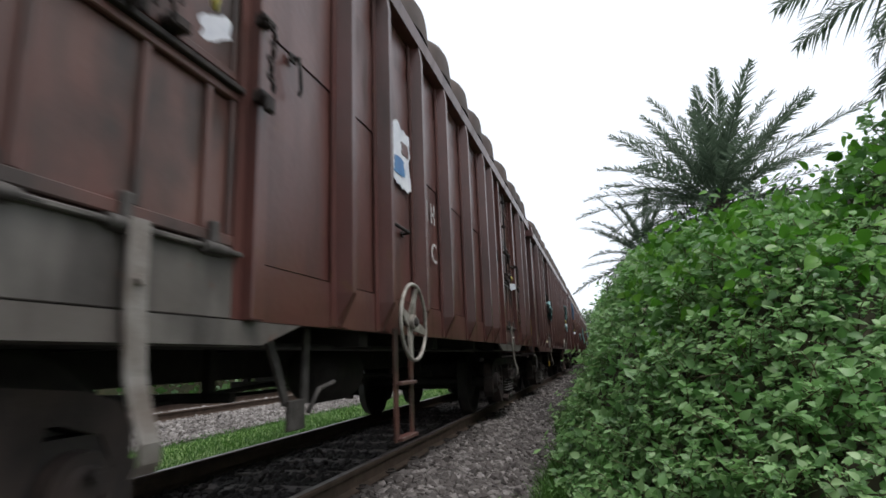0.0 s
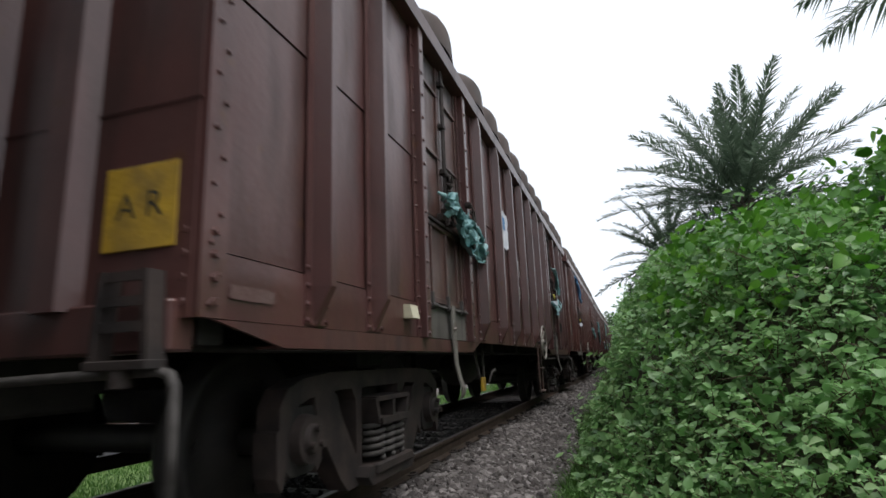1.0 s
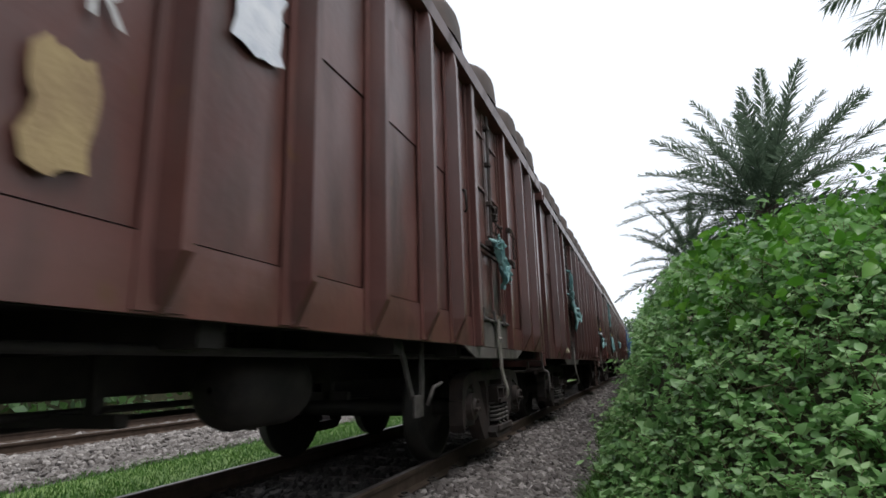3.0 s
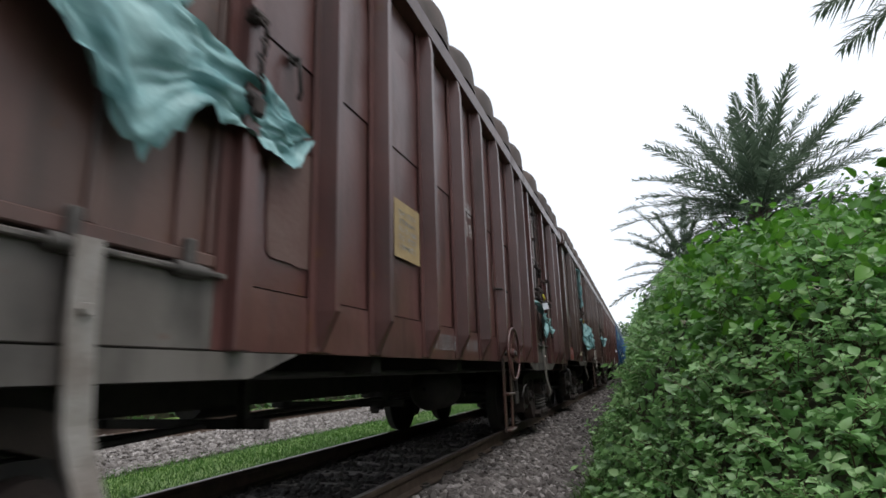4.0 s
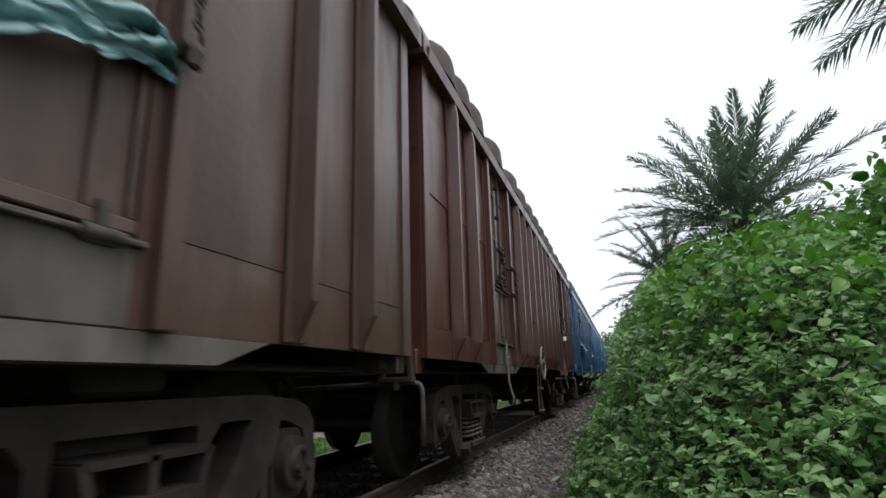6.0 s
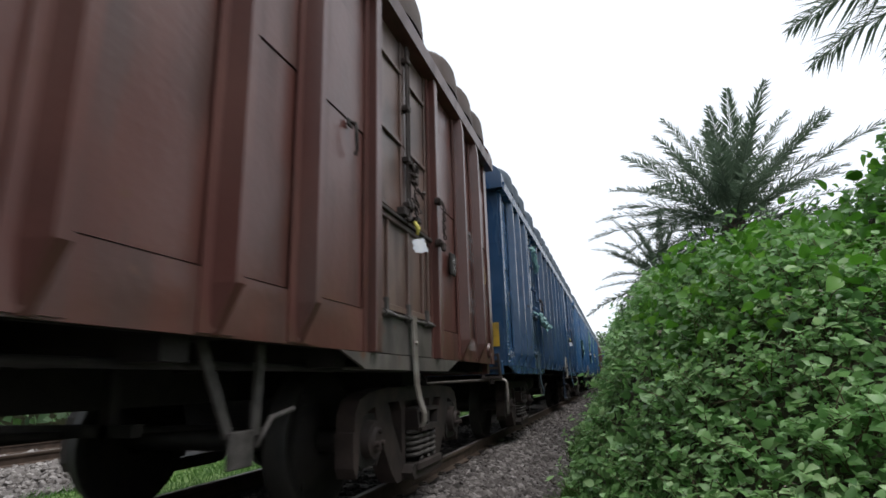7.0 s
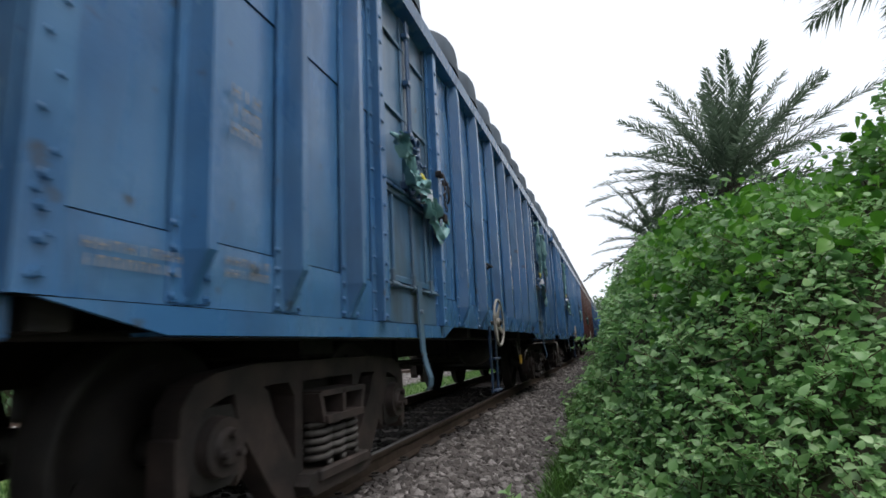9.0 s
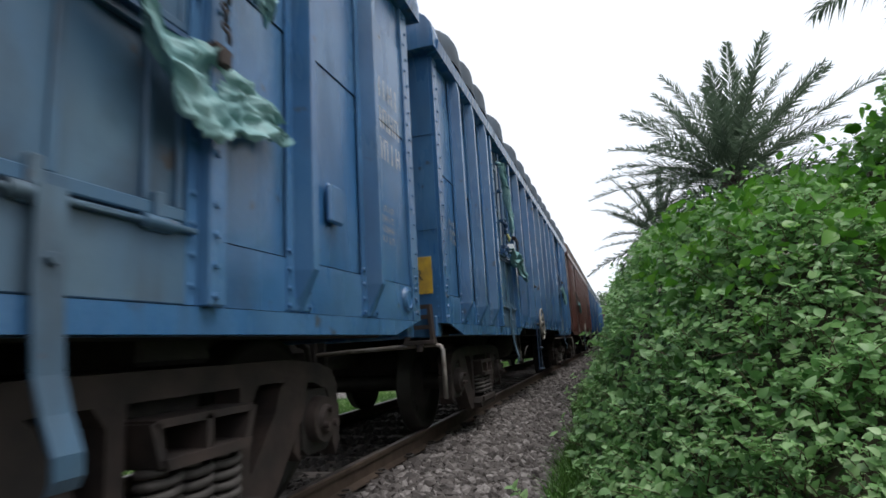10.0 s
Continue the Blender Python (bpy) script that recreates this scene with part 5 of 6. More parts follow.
    slip(7, -3.70, 2.14, 15)
    letters(7, "C R", 0.60, 1.82, 0.25)
    letters(7, "\u092e\u0927\u094d\u092f", 0.60, 2.18, 0.27)
    bars(7, -1.24, 1.66, 1, 4, 0.045, 0.05, FADED)
    drape(7, 3.90, 2.10, 1.02, [(0, 0.06, 0.06), (0.25, 0.34, -0.03), (0.45, 0.36, -0.04), (0.7, 0.26, -0.03), (0.92, 0.20, -0.06), (1, 0.08, -0.12)], 73)
    rag(7, 3.72, 3.4, 0.18, 0.16, 1.05, 74, None, "teal tarpaulin strip hanging down the door")
    rag(7, 4.56, 3.3, 0.16, 0.20, 0.95, 75, None, "teal tarpaulin strip hanging down the door")
    slip(7, 3.86, 2.20, 16)
    bars(7, 6.32, 2.50, 3, 4, 0.075, 0.16, WHITEPAINT)
    bars(7, 6.24, 1.72, 4, 4, 0.04, 0.05)
    small(7, "card_holder", card_mesh, 5.46, 1.68, PAINTS["blue"])
    small(7, "disc", disc_mesh, 6.55, 1.22, PAINTS["blue"], "cast disc plate")
    # ninth and tenth wagons
    end_plate(8, "AR")
    bars(8, -6.45, 1.95, 3, 3, 0.045, 0.06)
    rag(8, -3.75, 2.18, 0.75, 0.26, 0.25, 81)
    rag(8, -4.0, 3.4, 0.2, 0.22, 0.9, 82, None, "teal tarpaulin strip hanging down the door")
    slip(8, -3.75, 2.25, 17)
    rag(8, 3.8, 2.2, 0.5, 0.25, 0.3, 83)
    rag(9, -3.8, 2.2, 0.5, 0.25, 0.3, 91)
    poster(9, -0.4, 2.3, 0.4, 0.4, 19)



# ---------------------------------------------------------------- plants
LEAF12 = np.array([(0, 0, 0), (0, 0.30, -0.01), (0, 0.62, -0.05), (0, 1.0, -0.17),
                   (0.20, 0.08, 0.05), (0.34, 0.28, 0.08), (0.29, 0.55, 0.04), (0.14, 0.80, -0.05),
                   (-0.20, 0.08, 0.05), (-0.34, 0.28, 0.08), (-0.29, 0.55, 0.04), (-0.14, 0.80, -0.05)])
HALF = [(0, 4, 1), (4, 5, 1), (5, 6, 1), (1, 6, 2), (6, 7, 2), (2, 7, 3)]
TRI12 = np.array(HALF + [tuple(q + 4 if q > 3 else q for q in f[::-1]) for f in HALF])
LEAF5 = np.array([(0, 0, 0), (0.30, 0.45, 0.04), (0, 1.0, -0.08), (-0.30, 0.45, 0.04), (0, 0.45, -0.03)])
TRI5 = np.array([(0, 1, 4), (1, 2, 4), (2, 3, 4), (3, 0, 4)])


def leaf_cloud(name, pts, nrm, size, rng, wide=1.0, fine=True, droop=0.35, along=None):
    """Leaves at the given places; each blade faces about along its normal and hangs a little."""
    lv, lf = (LEAF12, TRI12) if fine else (LEAF5, TRI5)
    n = len(pts)
    up = nrm + rng.normal(0, 0.75, (n, 3))
    up /= np.linalg.norm(up, axis=1)[:, None]
    d = rng.normal(0, 1, (n, 3)) + nrm * 0.5 + np.array([0, 0, -droop])
    if along is not None:
        d = along + rng.normal(0, 0.15, (n, 3))
    d -= up * (d * up).sum(1)[:, None]
    d /= np.linalg.norm(d, axis=1)[:, None]
    s = np.cross(d, up)
    k = size * (0.35 + 1.15 * rng.uniform(0, 1, n) ** 1.6)
    V = pts[:, None, :] + (lv[None, :, 0, None] * wide * s[:, None, :] + lv[None, :, 1, None] * d[:, None, :] + lv[None, :, 2, None] * up[:, None, :]) * k[:, None, None]
    Fc = lf[None, :, :] + (np.arange(n) * len(lv))[:, None, None]
    return cloud_mesh(name, V.reshape(-1, 3), Fc.reshape(-1, 3), True)


def hedge_z(x, y):
    """Height of the overgrown bank beside the track."""
    top = np.interp(y, [-14, 0.6, 1.2, 1.6, 2.2, 3.0, 4.0, 5.5, 8, 12, 20, 40], [1.2, -0.1, 0.02, 0.24, 0.56, 0.96, 1.46, 1.95, 2.14, 2.35, 2.8, 3.1])
    crest = np.interp(y, [0, 3.0, 4.5, 6, 8, 12, 20, 40], [1.2, 1.15, 1.0, 0.88, 0.75, 0.55, 0.22, -0.35])
    foot = np.interp(y, [1.2, 2.5, 3.6, 4.8, 6.5, 12, 22, 40], [0.12, -0.10, -0.30, -0.44, -0.53, -0.58, -0.68, -0.95]) + 0.06 * np.sin(y * 1.7) + 0.04 * np.sin(y * 4.1 + 1)
    s = np.clip((x - foot) / (crest - foot), 0, 4)
    rise = np.where(s < 1, (1 - (1 - np.minimum(s, 1)) ** 1.45), 1 + 0.035 * (s - 1))
    lump = 0.10 * np.sin(x * 1.7 + y * 0.6) * np.sin(y * 1.15 + 2.0 - x * 0.5) + 0.13 * np.sin(x * 3.1 + y * 1.3) * np.sin(y * 2.3 - x) + 0.08 * np.sin(x * 7.0 - y * 5.0) * np.sin(y * 4.3 + x * 2.0) + 0.05 * np.sin(y * 9.0 + x * 4) + 0.04 * np.sin(x * 13.0 + y * 6.0)
    knoll = 0.62 * np.exp(-((x - 2.25) ** 2 + (y - 4.7) ** 2) / 0.22)
    return -0.42 + (top + 0.42) * rise + lump * np.clip(s, 0, 1) + knoll


def hedge_points(rng, n, x0, x1, y0, y1, deep):
    x = x0 + (x1 - x0) * rng.uniform(0, 1, n) ** 1.15
    y = y0 + (y1 - y0) * rng.uniform(0, 1, n)
    e = 0.03
    z = hedge_z(x, y)
    nx, ny = -(hedge_z(x + e, y) - z) / e, -(hedge_z(x, y + e) - z) / e
    nr = np.stack([nx, ny, np.ones(n)], 1)
    nr /= np.linalg.norm(nr, axis=1)[:, None]
    lit = nr + np.array([-0.1, -0.25, 0.75])
    lit /= np.linalg.norm(lit, axis=1)[:, None]
    steep = 1 / np.maximum(nr[:, 2], 0.25)
    keep = rng.uniform(0, 4, n) < steep * 1.6
    p = np.stack([x, y, z], 1) - nr * (rng.uniform(0, 1, n) ** 1.6 * deep - 0.04)[:, None]
    keep &= p[:, 2] > -0.40
    return p[keep], lit[keep]


def make_shrub(y0, y1, n, size, fine, seed, label, x1=2.6, flowers=0, twigs=0, shoots=0):
    rng = np.random.RandomState(seed)
    b = tagged(new("shrub"), label, "shrub", "shrubs along the bank")
    b.location = (0, y0, -0.42)
    inv = pose(0, -y0, 0.42)
    # dark core of the bank; its soil colour paints the shade between the leaves
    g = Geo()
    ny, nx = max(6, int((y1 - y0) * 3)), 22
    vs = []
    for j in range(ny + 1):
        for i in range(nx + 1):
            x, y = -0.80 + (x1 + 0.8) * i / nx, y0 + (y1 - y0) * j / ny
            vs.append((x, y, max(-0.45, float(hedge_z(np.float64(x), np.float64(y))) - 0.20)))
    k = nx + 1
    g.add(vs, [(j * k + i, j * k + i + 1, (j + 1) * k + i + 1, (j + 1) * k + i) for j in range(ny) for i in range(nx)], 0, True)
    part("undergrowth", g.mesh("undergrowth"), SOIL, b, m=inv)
    p, nr = hedge_points(rng, n, -0.80, x1, y0, y1, 0.46)
    part("foliage", leaf_cloud("foliage", p, nr, size, rng, 1.0, fine), LEAF, b, "dense mid-green serrated shrub leaves", inv, "stuff")
    if shoots:
        pick = rng.randint(0, len(p), shoots)
        P, N, D, st = [], [], [], Geo()
        for i in pick:
            a0 = Vector(p[i]) - Vector(nr[i]) * 0.05
            d = (Vector(nr[i]) * 0.8 + Vector((rng.normal(0, 0.45), rng.normal(0, 0.45), 0.55))).normalized()
            ln = rng.uniform(0.10, 0.36) * (size / 0.068) ** 0.6
            bend = Vector((rng.normal(0, 0.2), rng.normal(0, 0.2), -0.25))
            q = [a0 + d * ln * u + bend * ln * u * u for u in (0.0, 0.5, 1.0)]
            st.tube(q, [0.0035, 0.0028, 0.0015], 4)
            u0 = d.orthogonal().normalized()
            w0 = d.cross(u0)
            pairs = rng.randint(4, 7)
            for k in range(pairs):
                u = 0.25 + 0.75 * (k + 1) / pairs
                c = a0 + d * ln * u + bend * ln * u * u
                s = u0 if k % 2 else w0
                for sg in (-1, 1):
                    dirn = (s * sg + d * (0.35 + 0.5 * u)).normalized()
                    P.append(c)
                    D.append(dirn)
                    N.append((d - dirn * d.dot(dirn) + Vector((0, 0, 0.25))).normalized())
        me = leaf_cloud("shoot_leaves", np.array(P), np.array(N) * 3.0, size * 0.88, rng, 1.1, fine, 0.0, np.array(D))
        part("shoot_leaves", me, LEAF_PALE, b, "paler leaves on young shoots", inv, "stuff")
        part("shoot_stem", st.mesh("shoot_stem", False), STEM, b, m=inv, kind="stuff")
    for i in range(twigs):
        q, d = p[rng.randint(len(p))], nr[rng.randint(len(p))]
        a = Vector(q) - Vector(d) * 0.08
        dirn = Vector((rng.uniform(-1, 1), rng.uniform(-1, 1), rng.uniform(-0.1, 0.9)))
        t = Geo()
        t.tube([a, a + dirn * 0.12 + Vector((0, 0, 0.03)), a + dirn * 0.26 + Vector((0, 0, 0.02))], [0.004, 0.003, 0.0015], 5)
        part("twig", t.mesh("twig"), STEM, b, m=inv)
    for i in range(flowers):
        q, d = p[rng.randint(len(p))], Vector(nr[rng.randint(len(p))])
        t = Geo()
        c = Vector(q) + Vector(nr[rng.randint(len(p))]) * 0.05
        for a in range(11):
            o = Vector((rng.normal(), rng.normal(), rng.normal())).normalized() * 0.016
            r = 0.009
            t.add([c + o + Vector((r, 0, 0)), c + o + Vector((0, r, 0.003)), c + o + Vector((-r, 0, 0)), c + o + Vector((0, -r, 0.003)), c + o + Vector((0, 0, 0.008))],
                  [(0, 1, 4), (1, 2, 4), (2, 3, 4), (3, 0, 4)])
        part("flower_head", t.mesh("flower_head"), PETAL, b, "small pale pink flower head", inv)
    return b


def make_creeper(seed):
    """Broad bright leaves that climb over the crest of the bank."""
    rng = np.random.RandomState(seed)
    b = tagged(new("creeper"), "bright green broad-leaved creeper over the crest of the bank", "creeper")
    P, N = [], []
    for y0, y1, x0, x1, n in ((3.2, 4.6, 0.5, 2.8, 1100), (4.2, 7.0, 0.3, 2.8, 2900), (7.0, 11.0, 0.0, 1.4, 700)):
        x, y = rng.uniform(x0, x1, n), rng.uniform(y0, y1, n)
        clump = np.sin(x * 4.3 + y * 2.9) + np.sin(y * 5.1 - x * 2.2)
        z = hedge_z(x, y)
        up = rng.uniform(0, 1, n) ** 2
        k = clump > -0.2
        P.append(np.stack([x, y, z + 0.03 + up * 0.30], 1)[k])
        N.append(np.stack([rng.normal(-0.2, 0.3, n), rng.normal(-0.35, 0.3, n), np.ones(n)], 1)[k])
    p, nr = np.concatenate(P), np.concatenate(N)
    nr /= np.linalg.norm(nr, axis=1)[:, None]
    part("foliage", leaf_cloud("creeper_foliage", p, nr, 0.088, rng, 1.1, True, 0.6), CREEPER, b, kind="stuff")
    for i in range(14):
        x, y = rng.uniform(0.5, 2.2), rng.uniform(4.0, 6.0)
        z = float(hedge_z(np.float64(x), np.float64(y)))
        t = Geo()
        t.tube([(x, y, z - 0.25), (x + 0.02, y, z - 0.05), (x + rng.uniform(-0.1, 0.1), y + 0.05, z + 0.14)], [0.006, 0.005, 0.003], 5)
        part("stem", t.mesh("stem"), STEM, b)


def grass_tufts(name, strips, mat, label, seed):
    """Blades (x0, x1, y0, y1, count, height)."""
    rng = np.random.RandomState(seed)
    V, Fc, k = [], [], 0
    for x0, x1, y0, y1, n, h in strips:
        x, y = rng.uniform(x0, x1, n), rng.uniform(y0, y1, n)
        z = np.array([ground_z(a) for a in x]) - 0.01
        hh = h * rng.uniform(0.4, 1.25, n)
        a = rng.uniform(0, 6.28, n)
        w = 0.0035 + 0.0035 * rng.uniform(0, 1, n)
        lean = rng.normal(0, 0.45, (n, 2))
        b0 = np.stack([x - w * np.cos(a), y - w * np.sin(a), z], 1)
        b1 = np.stack([x + w * np.cos(a), y + w * np.sin(a), z], 1)
        mid = np.stack([x + lean[:, 0] * hh * 0.35, y + lean[:, 1] * hh * 0.35, z + hh * 0.6], 1)
        side = np.stack([w * np.cos(a), w * np.sin(a), 0 * w], 1) * 0.8
        tip = np.stack([x + lean[:, 0] * hh, y + lean[:, 1] * hh, z + hh], 1)
        V.append(np.stack([b0, b1, mid - side, mid + side, tip], 1).reshape(-1, 3))
        Fc.append((np.array([(0, 1, 3), (0, 3, 2), (2, 3, 4)])[None] + (np.arange(n) * 5)[:, None, None]).reshape(-1, 3) + k)
        k += 5 * n
    ob = new(name, cloud_mesh(name, np.concatenate(V), np.concatenate(Fc)))
    ob.data.materials.append(mat)
    tagged(ob, label, "grass", kind="stuff")


def frond_mesh(length, droop, seed, pairs=72, leaflet=0.19, hang=0.10):
    """A feather palm frond that grows along +x from its base and arches down."""
    rng = random.Random(seed)
    g = Geo()
    pts, tang = [], []
    a, p = 0.0, Vector((0, 0, 0))
    n = 24
    for i in range(n + 1):
        pts.append(p.copy())
        tang.append(Vector((math.cos(a), 0, math.sin(a))))
        p = p + tang[-1] * (length / n)
        a -= droop / n * (0.4 + 1.2 * i / n)
    g.tube(pts, [0.020 * (1 - 0.88 * i / n) for i in range(n + 1)], 5)
    for i in range(pairs):
        u = 0.16 + 0.84 * (i + 0.5) / pairs
        f = u * n
        j = min(int(f), n - 1)
        q = pts[j].lerp(pts[j + 1], f - j)
        t = tang[j]
        up = Vector((-t.z, 0, t.x))
        ll = length * leaflet * (math.sin(math.pi * min(1.0, 0.18 + 0.80 * u)) ** 0.6) * rng.uniform(0.8, 1.1)
        for s in (-1, 1):
            lift = rng.uniform(-0.25, 0.85)
            d = (t * rng.uniform(0.65, 1.15) + Vector((0, s, 0)) * rng.uniform(0.5, 0.9) + up * lift).normalized()
            w = d.cross(up).normalized() * (0.0165 * length / 2.6)
            lr = ll * rng.uniform(0.7, 1.15)
            e = q + d * lr - Vector((0, 0, hang * lr * rng.uniform(0.4, 1.8)))
            c = q + d * lr * 0.4
            g.add([q, c + w, e, c - w], [(0, 1, 2, 3)])
    me = g.mesh("frond", False)
    return me


def make_palm(x, y, crown, lean, length, count, seed, label, low=-35, trunk=0.17, leaflet=0.17, hang=0.10):
    rng = random.Random(seed)
    p = tagged(new("date_palm"), label, "palm tree")
    p.location = (x, y, -0.5)
    h = crown + 0.5
    t = Geo()
    nseg, nr = int(h / 0.10), 12
    vs, fs = [], []
    for i in range(nseg + 1):
        z = h * i / nseg
        r = trunk * (1.12 - 0.2 * i / nseg) * (1.0 + 0.16 * (i % 2))
        for j in range(nr):
            a = 2 * math.pi * (j + 0.5 * (i % 4) / 2) / nr
            k = r * (1 + 0.10 * rng.uniform(-1, 1))
            vs.append((k * math.cos(a) + lean * (z / h) ** 2, k * math.sin(a), z))
    fs = [(i * nr + j, i * nr + (j + 1) % nr, (i + 1) * nr + (j + 1) % nr, (i + 1) * nr + j) for i in range(nseg) for j in range(nr)]
    t.add(vs, fs, 0, False)
    part("trunk", t.mesh("trunk"), BARK, p, "rough trunk of old leaf bases")
    kinds = [frond_mesh(length, d, seed + k, 72, leaflet, hang) for k, d in enumerate((0.35, 0.60, 0.90, 1.15, 0.75, 1.0))]
    for i in range(count):
        u = i / (count - 1)
        el = 82 - (82 - low) * u ** 0.78 + rng.uniform(-9, 9)
        az = i * 137.5 + rng.uniform(-12, 12)
        kind = kinds[min(5, int(u * 3.9)) if rng.random() < 0.75 else rng.randrange(6)]
        m = Matrix.Translation((lean, 0, h - 0.10 - 0.25 * u)) @ pose(0, 0, 0, 0, 0, az) @ pose(0, 0, 0, 0, -el, 0) @ pose(0.05, 0, 0, rng.uniform(-25, 25)) @ Matrix.Scale(rng.uniform(0.68, 1.04) * (0.95 if el > 55 else 1.0), 4)
        part("frond", kind, PALMLEAF, p, m=m)
    return p


def make_tree(x, y, height, spread, seed, label, leaves=5000, size=0.16):
    rng = np.random.RandomState(seed)
    tr = tagged(new("tree"), label, "tree", "trees round the line")
    tr.location = (x, y, -0.5)
    g = Geo()
    g.tube([(0, 0, 0), (0.1, 0.05, height * 0.3), (0.05, -0.1, height * 0.6), (0.2, 0.1, height * 0.9)], [0.16, 0.13, 0.09, 0.03], 8)
    for k in range(7):
        a, z = rng.uniform(0, 6.28), height * rng.uniform(0.3, 0.7)
        d = Vector((math.cos(a), math.sin(a), 0.6)) * spread * 0.75
        g.tube([(0.05, 0, z), Vector((0.05, 0, z)) + d * 0.5, Vector((0.05, 0, z)) + d], [0.06, 0.04, 0.015], 6)
    part("trunk", g.mesh("trunk"), STEM, tr)
    cent = np.stack([rng.normal(0, spread * 0.5, 26), rng.normal(0, spread * 0.5, 26), height * rng.uniform(0.35, 1.0, 26)], 1)
    pick = rng.randint(0, 26, leaves)
    d = rng.normal(0, 1, (leaves, 3))
    d /= np.linalg.norm(d, axis=1)[:, None]
    pts = cent[pick] + d * (spread * 0.34 * rng.uniform(0.5, 1.0, leaves) ** 0.5)[:, None]
    nr = d + np.array([0, 0, 0.6])
    part("crown", leaf_cloud("crown", pts, nr / np.linalg.norm(nr, axis=1)[:, None], size, rng, 1.1, False), FARLEAF, tr)


def make_light_blocking_thicket():
    """Unseen thicket beside and behind the standpoint, added to shade the near wagons."""
    rng = np.random.RandomState(55)
    n = 20000
    x, y = rng.uniform(2.8, 6.0, n), rng.uniform(-10, 0.4, n)
    z = -0.4 + rng.uniform(0, 1, n) * (0.5 + 0.45 * (x - 2.8)) * (1.2 + 0.3 * np.sin(y * 1.3) + 0.2 * np.sin(y * 3.1))
    nr = np.stack([-0.6 + rng.normal(0, 0.4, n), rng.normal(0, 0.4, n), 0.6 + rng.normal(0, 0.3, n)], 1)
    nr /= np.linalg.norm(nr, axis=1)[:, None]
    ob = new("thicket", leaf_cloud("thicket", np.stack([x, y, z], 1), nr, 0.22, rng, 1.2, False))
    ob.data.materials.append(FARLEAF)
    tagged(ob, "low dense green thicket, added out of view to block low sky light", "thicket", kind="stuff")


def make_far_green():
    """Undergrowth beyond the second line and round the far end of the straight."""
    rng = np.random.RandomState(77)
    n = 15000
    y = rng.uniform(2, 110, n)
    z = rng.uniform(0, 1, n) ** 0.8
    x = -14.8 - rng.uniform(0, 2.6, n) - 1.2 * z + 0.6 * np.sin(y * 0.7)
    hz = -0.5 + z * (2.4 + 0.7 * np.sin(y * 0.45) + 0.4 * np.sin(y * 1.7))
    pts = np.stack([x, y, hz], 1)
    nr = np.stack([0.7 + rng.normal(0, 0.3, n), rng.normal(0, 0.4, n), 0.5 + rng.normal(0, 0.3, n)], 1)
    nr /= np.linalg.norm(nr, axis=1)[:, None]
    ob = new("far_undergrowth", leaf_cloud("far_undergrowth", pts, nr, 0.30, rng, 1.2, False))
    ob.data.materials.append(FARLEAF)
    tagged(ob, "tall green undergrowth beyond the second line", "undergrowth", kind="stuff")
    g = Geo()
    g.box(-60, -16.6, -30, 160, -0.6, 1.6)
    bank = new("earth_bank", g.mesh("earth_bank"))
    bank.data.materials.append(SOIL)
    tagged(bank, "dark overgrown earth bank behind the undergrowth", "bank", kind="structure")


make_ground()
make_track()
make_train()
dress_train()
make_shrub(1.15, 2.5, 21000, 0.043, True, 6, "low lantana shrub with small green leaves and pink flowers", 2.6, 14, 30, 1500)
make_shrub(2.5, 4.2, 27000, 0.056, True, 1, "lantana shrub with small green leaves and pale pink flowers", 2.9, 30, 44, 1900)
make_shrub(4.2, 9.0, 32000, 0.078, True, 2, "dense green shrub on the bank beside the ballast", 3.4, 10, 24, 1500)
make_shrub(9.0, 20.0, 20000, 0.12, False, 3, "overgrown green shrub along the line", 2.6, 0, 8, 500)
make_shrub(20.0, 60.0, 22000, 0.20, False, 4, "tall far shrubs that close in on the line", 2.8)
make_creeper(9)
make_palm(2.25, 11.0, 3.72, 0.1, 2.75, 104, 5, "date palm with arching grey-green fronds behind the shrubs", -42, 0.19, 0.155, 0.14)
make_palm(4.48, 5.6, 4.90, 0.0, 2.6, 70, 8, "date palm whose fronds hang over the bank", -45, 0.17, 0.24, 0.45)
make_palm(1.10, 12.6, 3.15, 0.0, 1.75, 34, 12, "young date palm low beside the taller palm", -20, 0.14, 0.13, 0.06)
make_far_green()
make_light_blocking_thicket()
# the first three stand unseen behind the camera, added to darken camera-facing steel
for tx, ty, th, sp, sd in ((8.5, -9.5, 5.0, 2.4, 22), (0.4, -12.0, 8.0, 2.8, 23), (0.6, -14.0, 9.0, 3.0, 24), (-19, 12, 6, 3, 25), (-21, 30, 7, 3.4, 26), (2.0, 75, 7, 3.2, 27), (-1.5, 95, 8, 4, 28), (6.0, 30, 5.0, 2.6, 29)):
    make_tree(tx, ty, th, sp, sd, "leafy green tree by the railway, some added unseen to block sky light", 8000, 0.24)
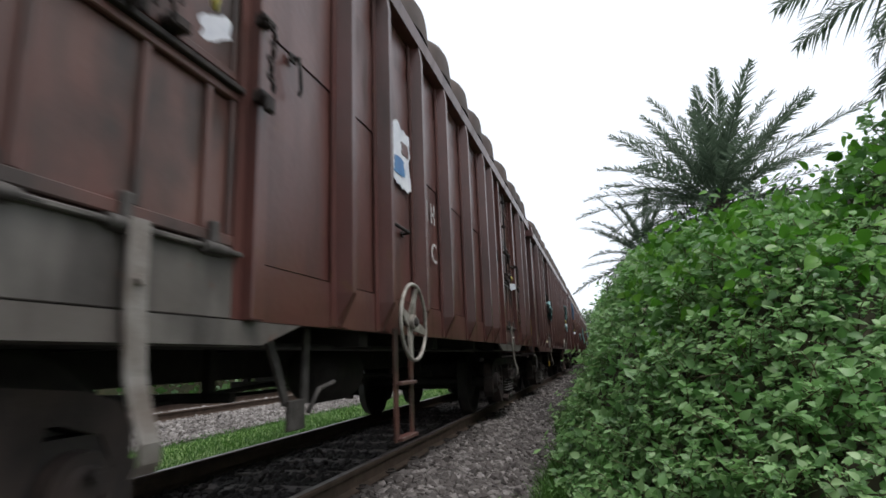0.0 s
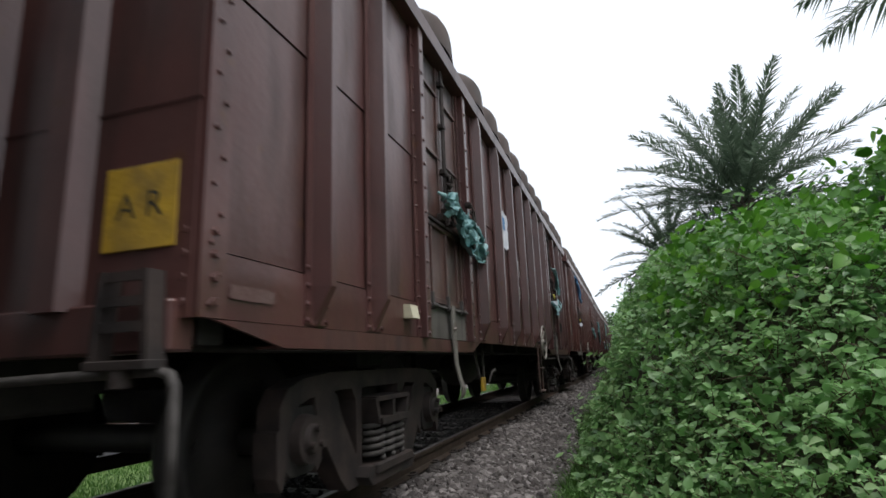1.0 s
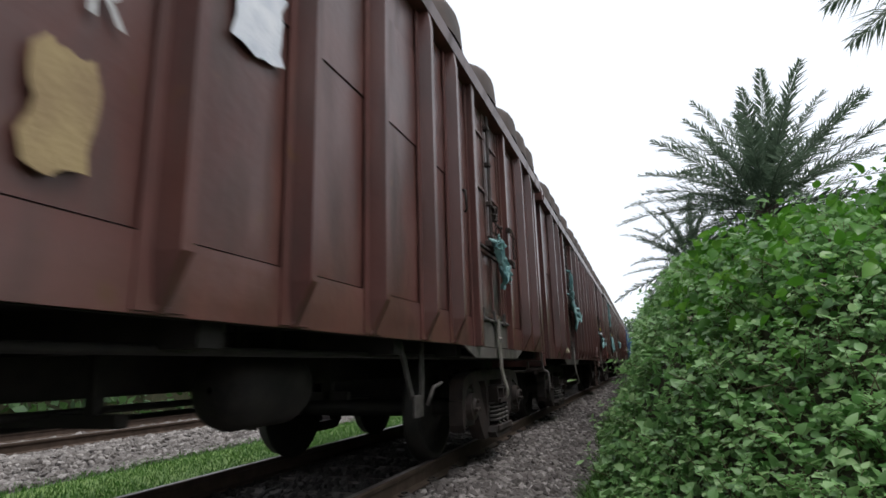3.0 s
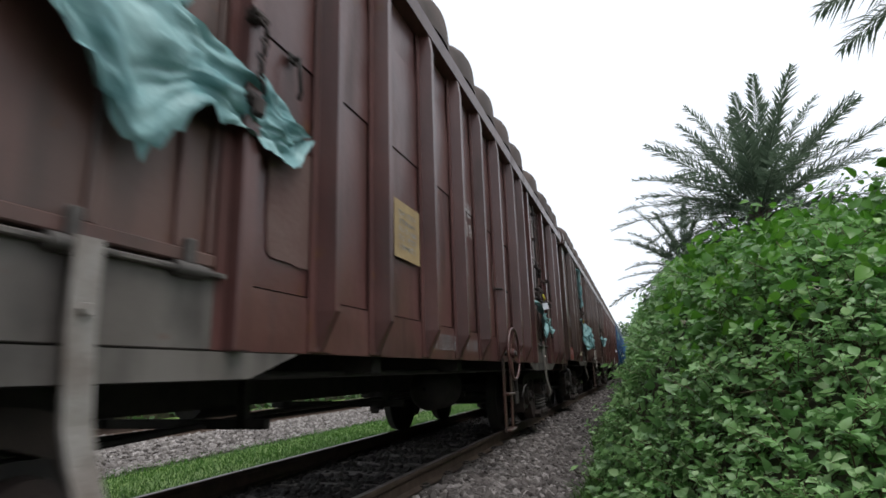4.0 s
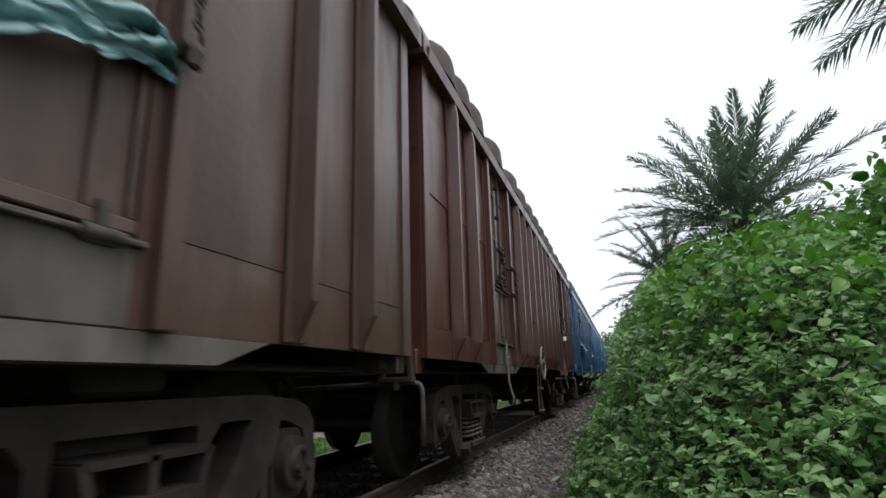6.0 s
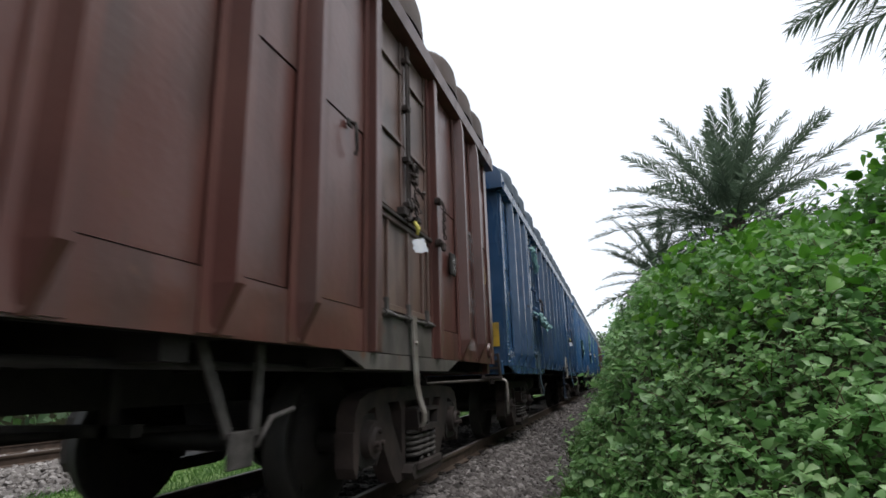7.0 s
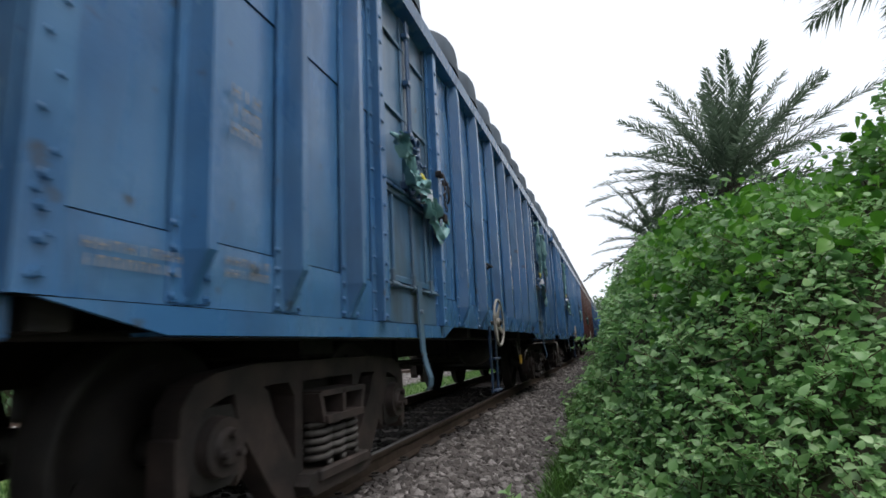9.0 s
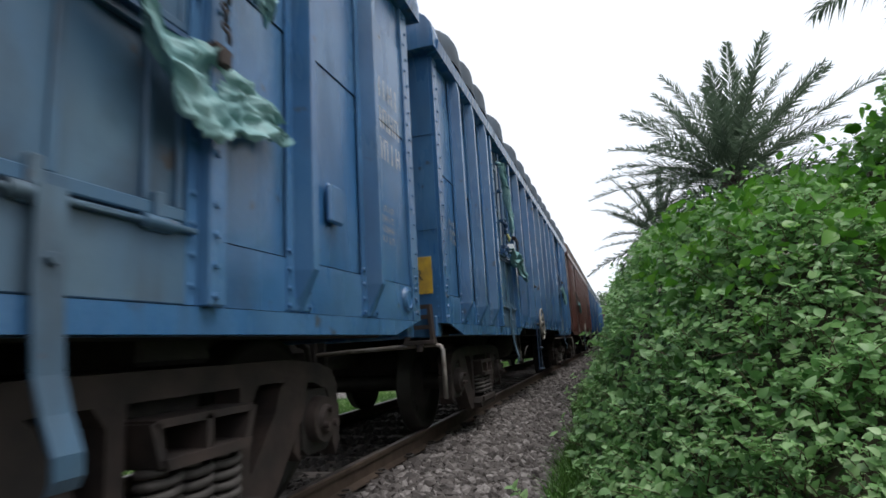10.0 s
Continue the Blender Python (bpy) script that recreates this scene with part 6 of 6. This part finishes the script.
grass_tufts("verge_grass", [(-0.56, -0.15, 1.8, 4.5, 2600, 0.18), (-0.66, -0.25, 4.5, 9.0, 4200, 0.22), (-0.84, -0.5, 9.0, 30.0, 5500, 0.30)], GRASS, "tufts of green grass at the foot of the bank", 31)
grass_tufts("turf", [(-7.2, -4.95, 1.0, 14.0, 22000, 0.07), (-7.2, -4.95, 14.0, 40.0, 14000, 0.10)], GRASS, "strip of short bright turf between the two lines", 32)
stones("ballast_stones", [(-1.98, -0.55, 1.5, 7.0, 8600, 0.047), (-1.98, -0.55, 7.0, 16.0, 7500, 0.052), (-2.0, -0.62, 16.0, 45.0, 6500, 0.06)],
       STONE, "grey-brown crushed stone ballast along the track", 41)
# stones under the train, coloured near black to carry its shade
stones("oily_ballast_stones", [(-4.7, -2.15, 1.5, 14.0, 7000, 0.040)], STONE_OILY_SHADE, "oily crushed stone between the rails, coloured darker for the train's shade", 43)
stones("far_ballast_stones", [(-8.65, -7.0, 2.0, 16.0, 9000, 0.046), (-8.65, -7.0, 16.0, 45.0, 5000, 0.07), (-10.4, -8.8, 3.0, 25.0, 3000, 0.06)], STONE_PALE, "pale crushed stone bed of the second line", 42)


def wagon_y(n, t):
    return float(np.interp(t, [a for a, _ in TRAVEL], [b for _, b in TRAVEL])) + n * SPACING + SHIFT.get(n, 0.0)


def motions():
    """The whole train rolls past at about eleven metres a second; wheels turn with it."""
    for n, w in WAGONS.items():
        walk(w, [(t, pose(TRACK_X, s + n * SPACING + SHIFT.get(n, 0.0), -SAG.get(n, 0.0))) for t, s in TRAVEL])
    for ws, dy in WHEELSETS:
        rows = []
        for i in range(0, 301, 2):
            t = i / 30
            rows.append((t, pose(0, dy, 0.5, math.degrees((11.008 * t - 0.012 * t * t) / 0.5))))
        walk(ws, rows)
    for rag, n, place in RAGS:
        walk(rag, [(t, pose(TRACK_X, s + n * SPACING + SHIFT.get(n, 0.0), -SAG.get(n, 0.0)) @ place @ pose(0, 0, 0, 0, 3 * math.sin(9 * t + n), 5 * math.sin(7 * t + 2 * n))) for t, s in TRAVEL])


motions()
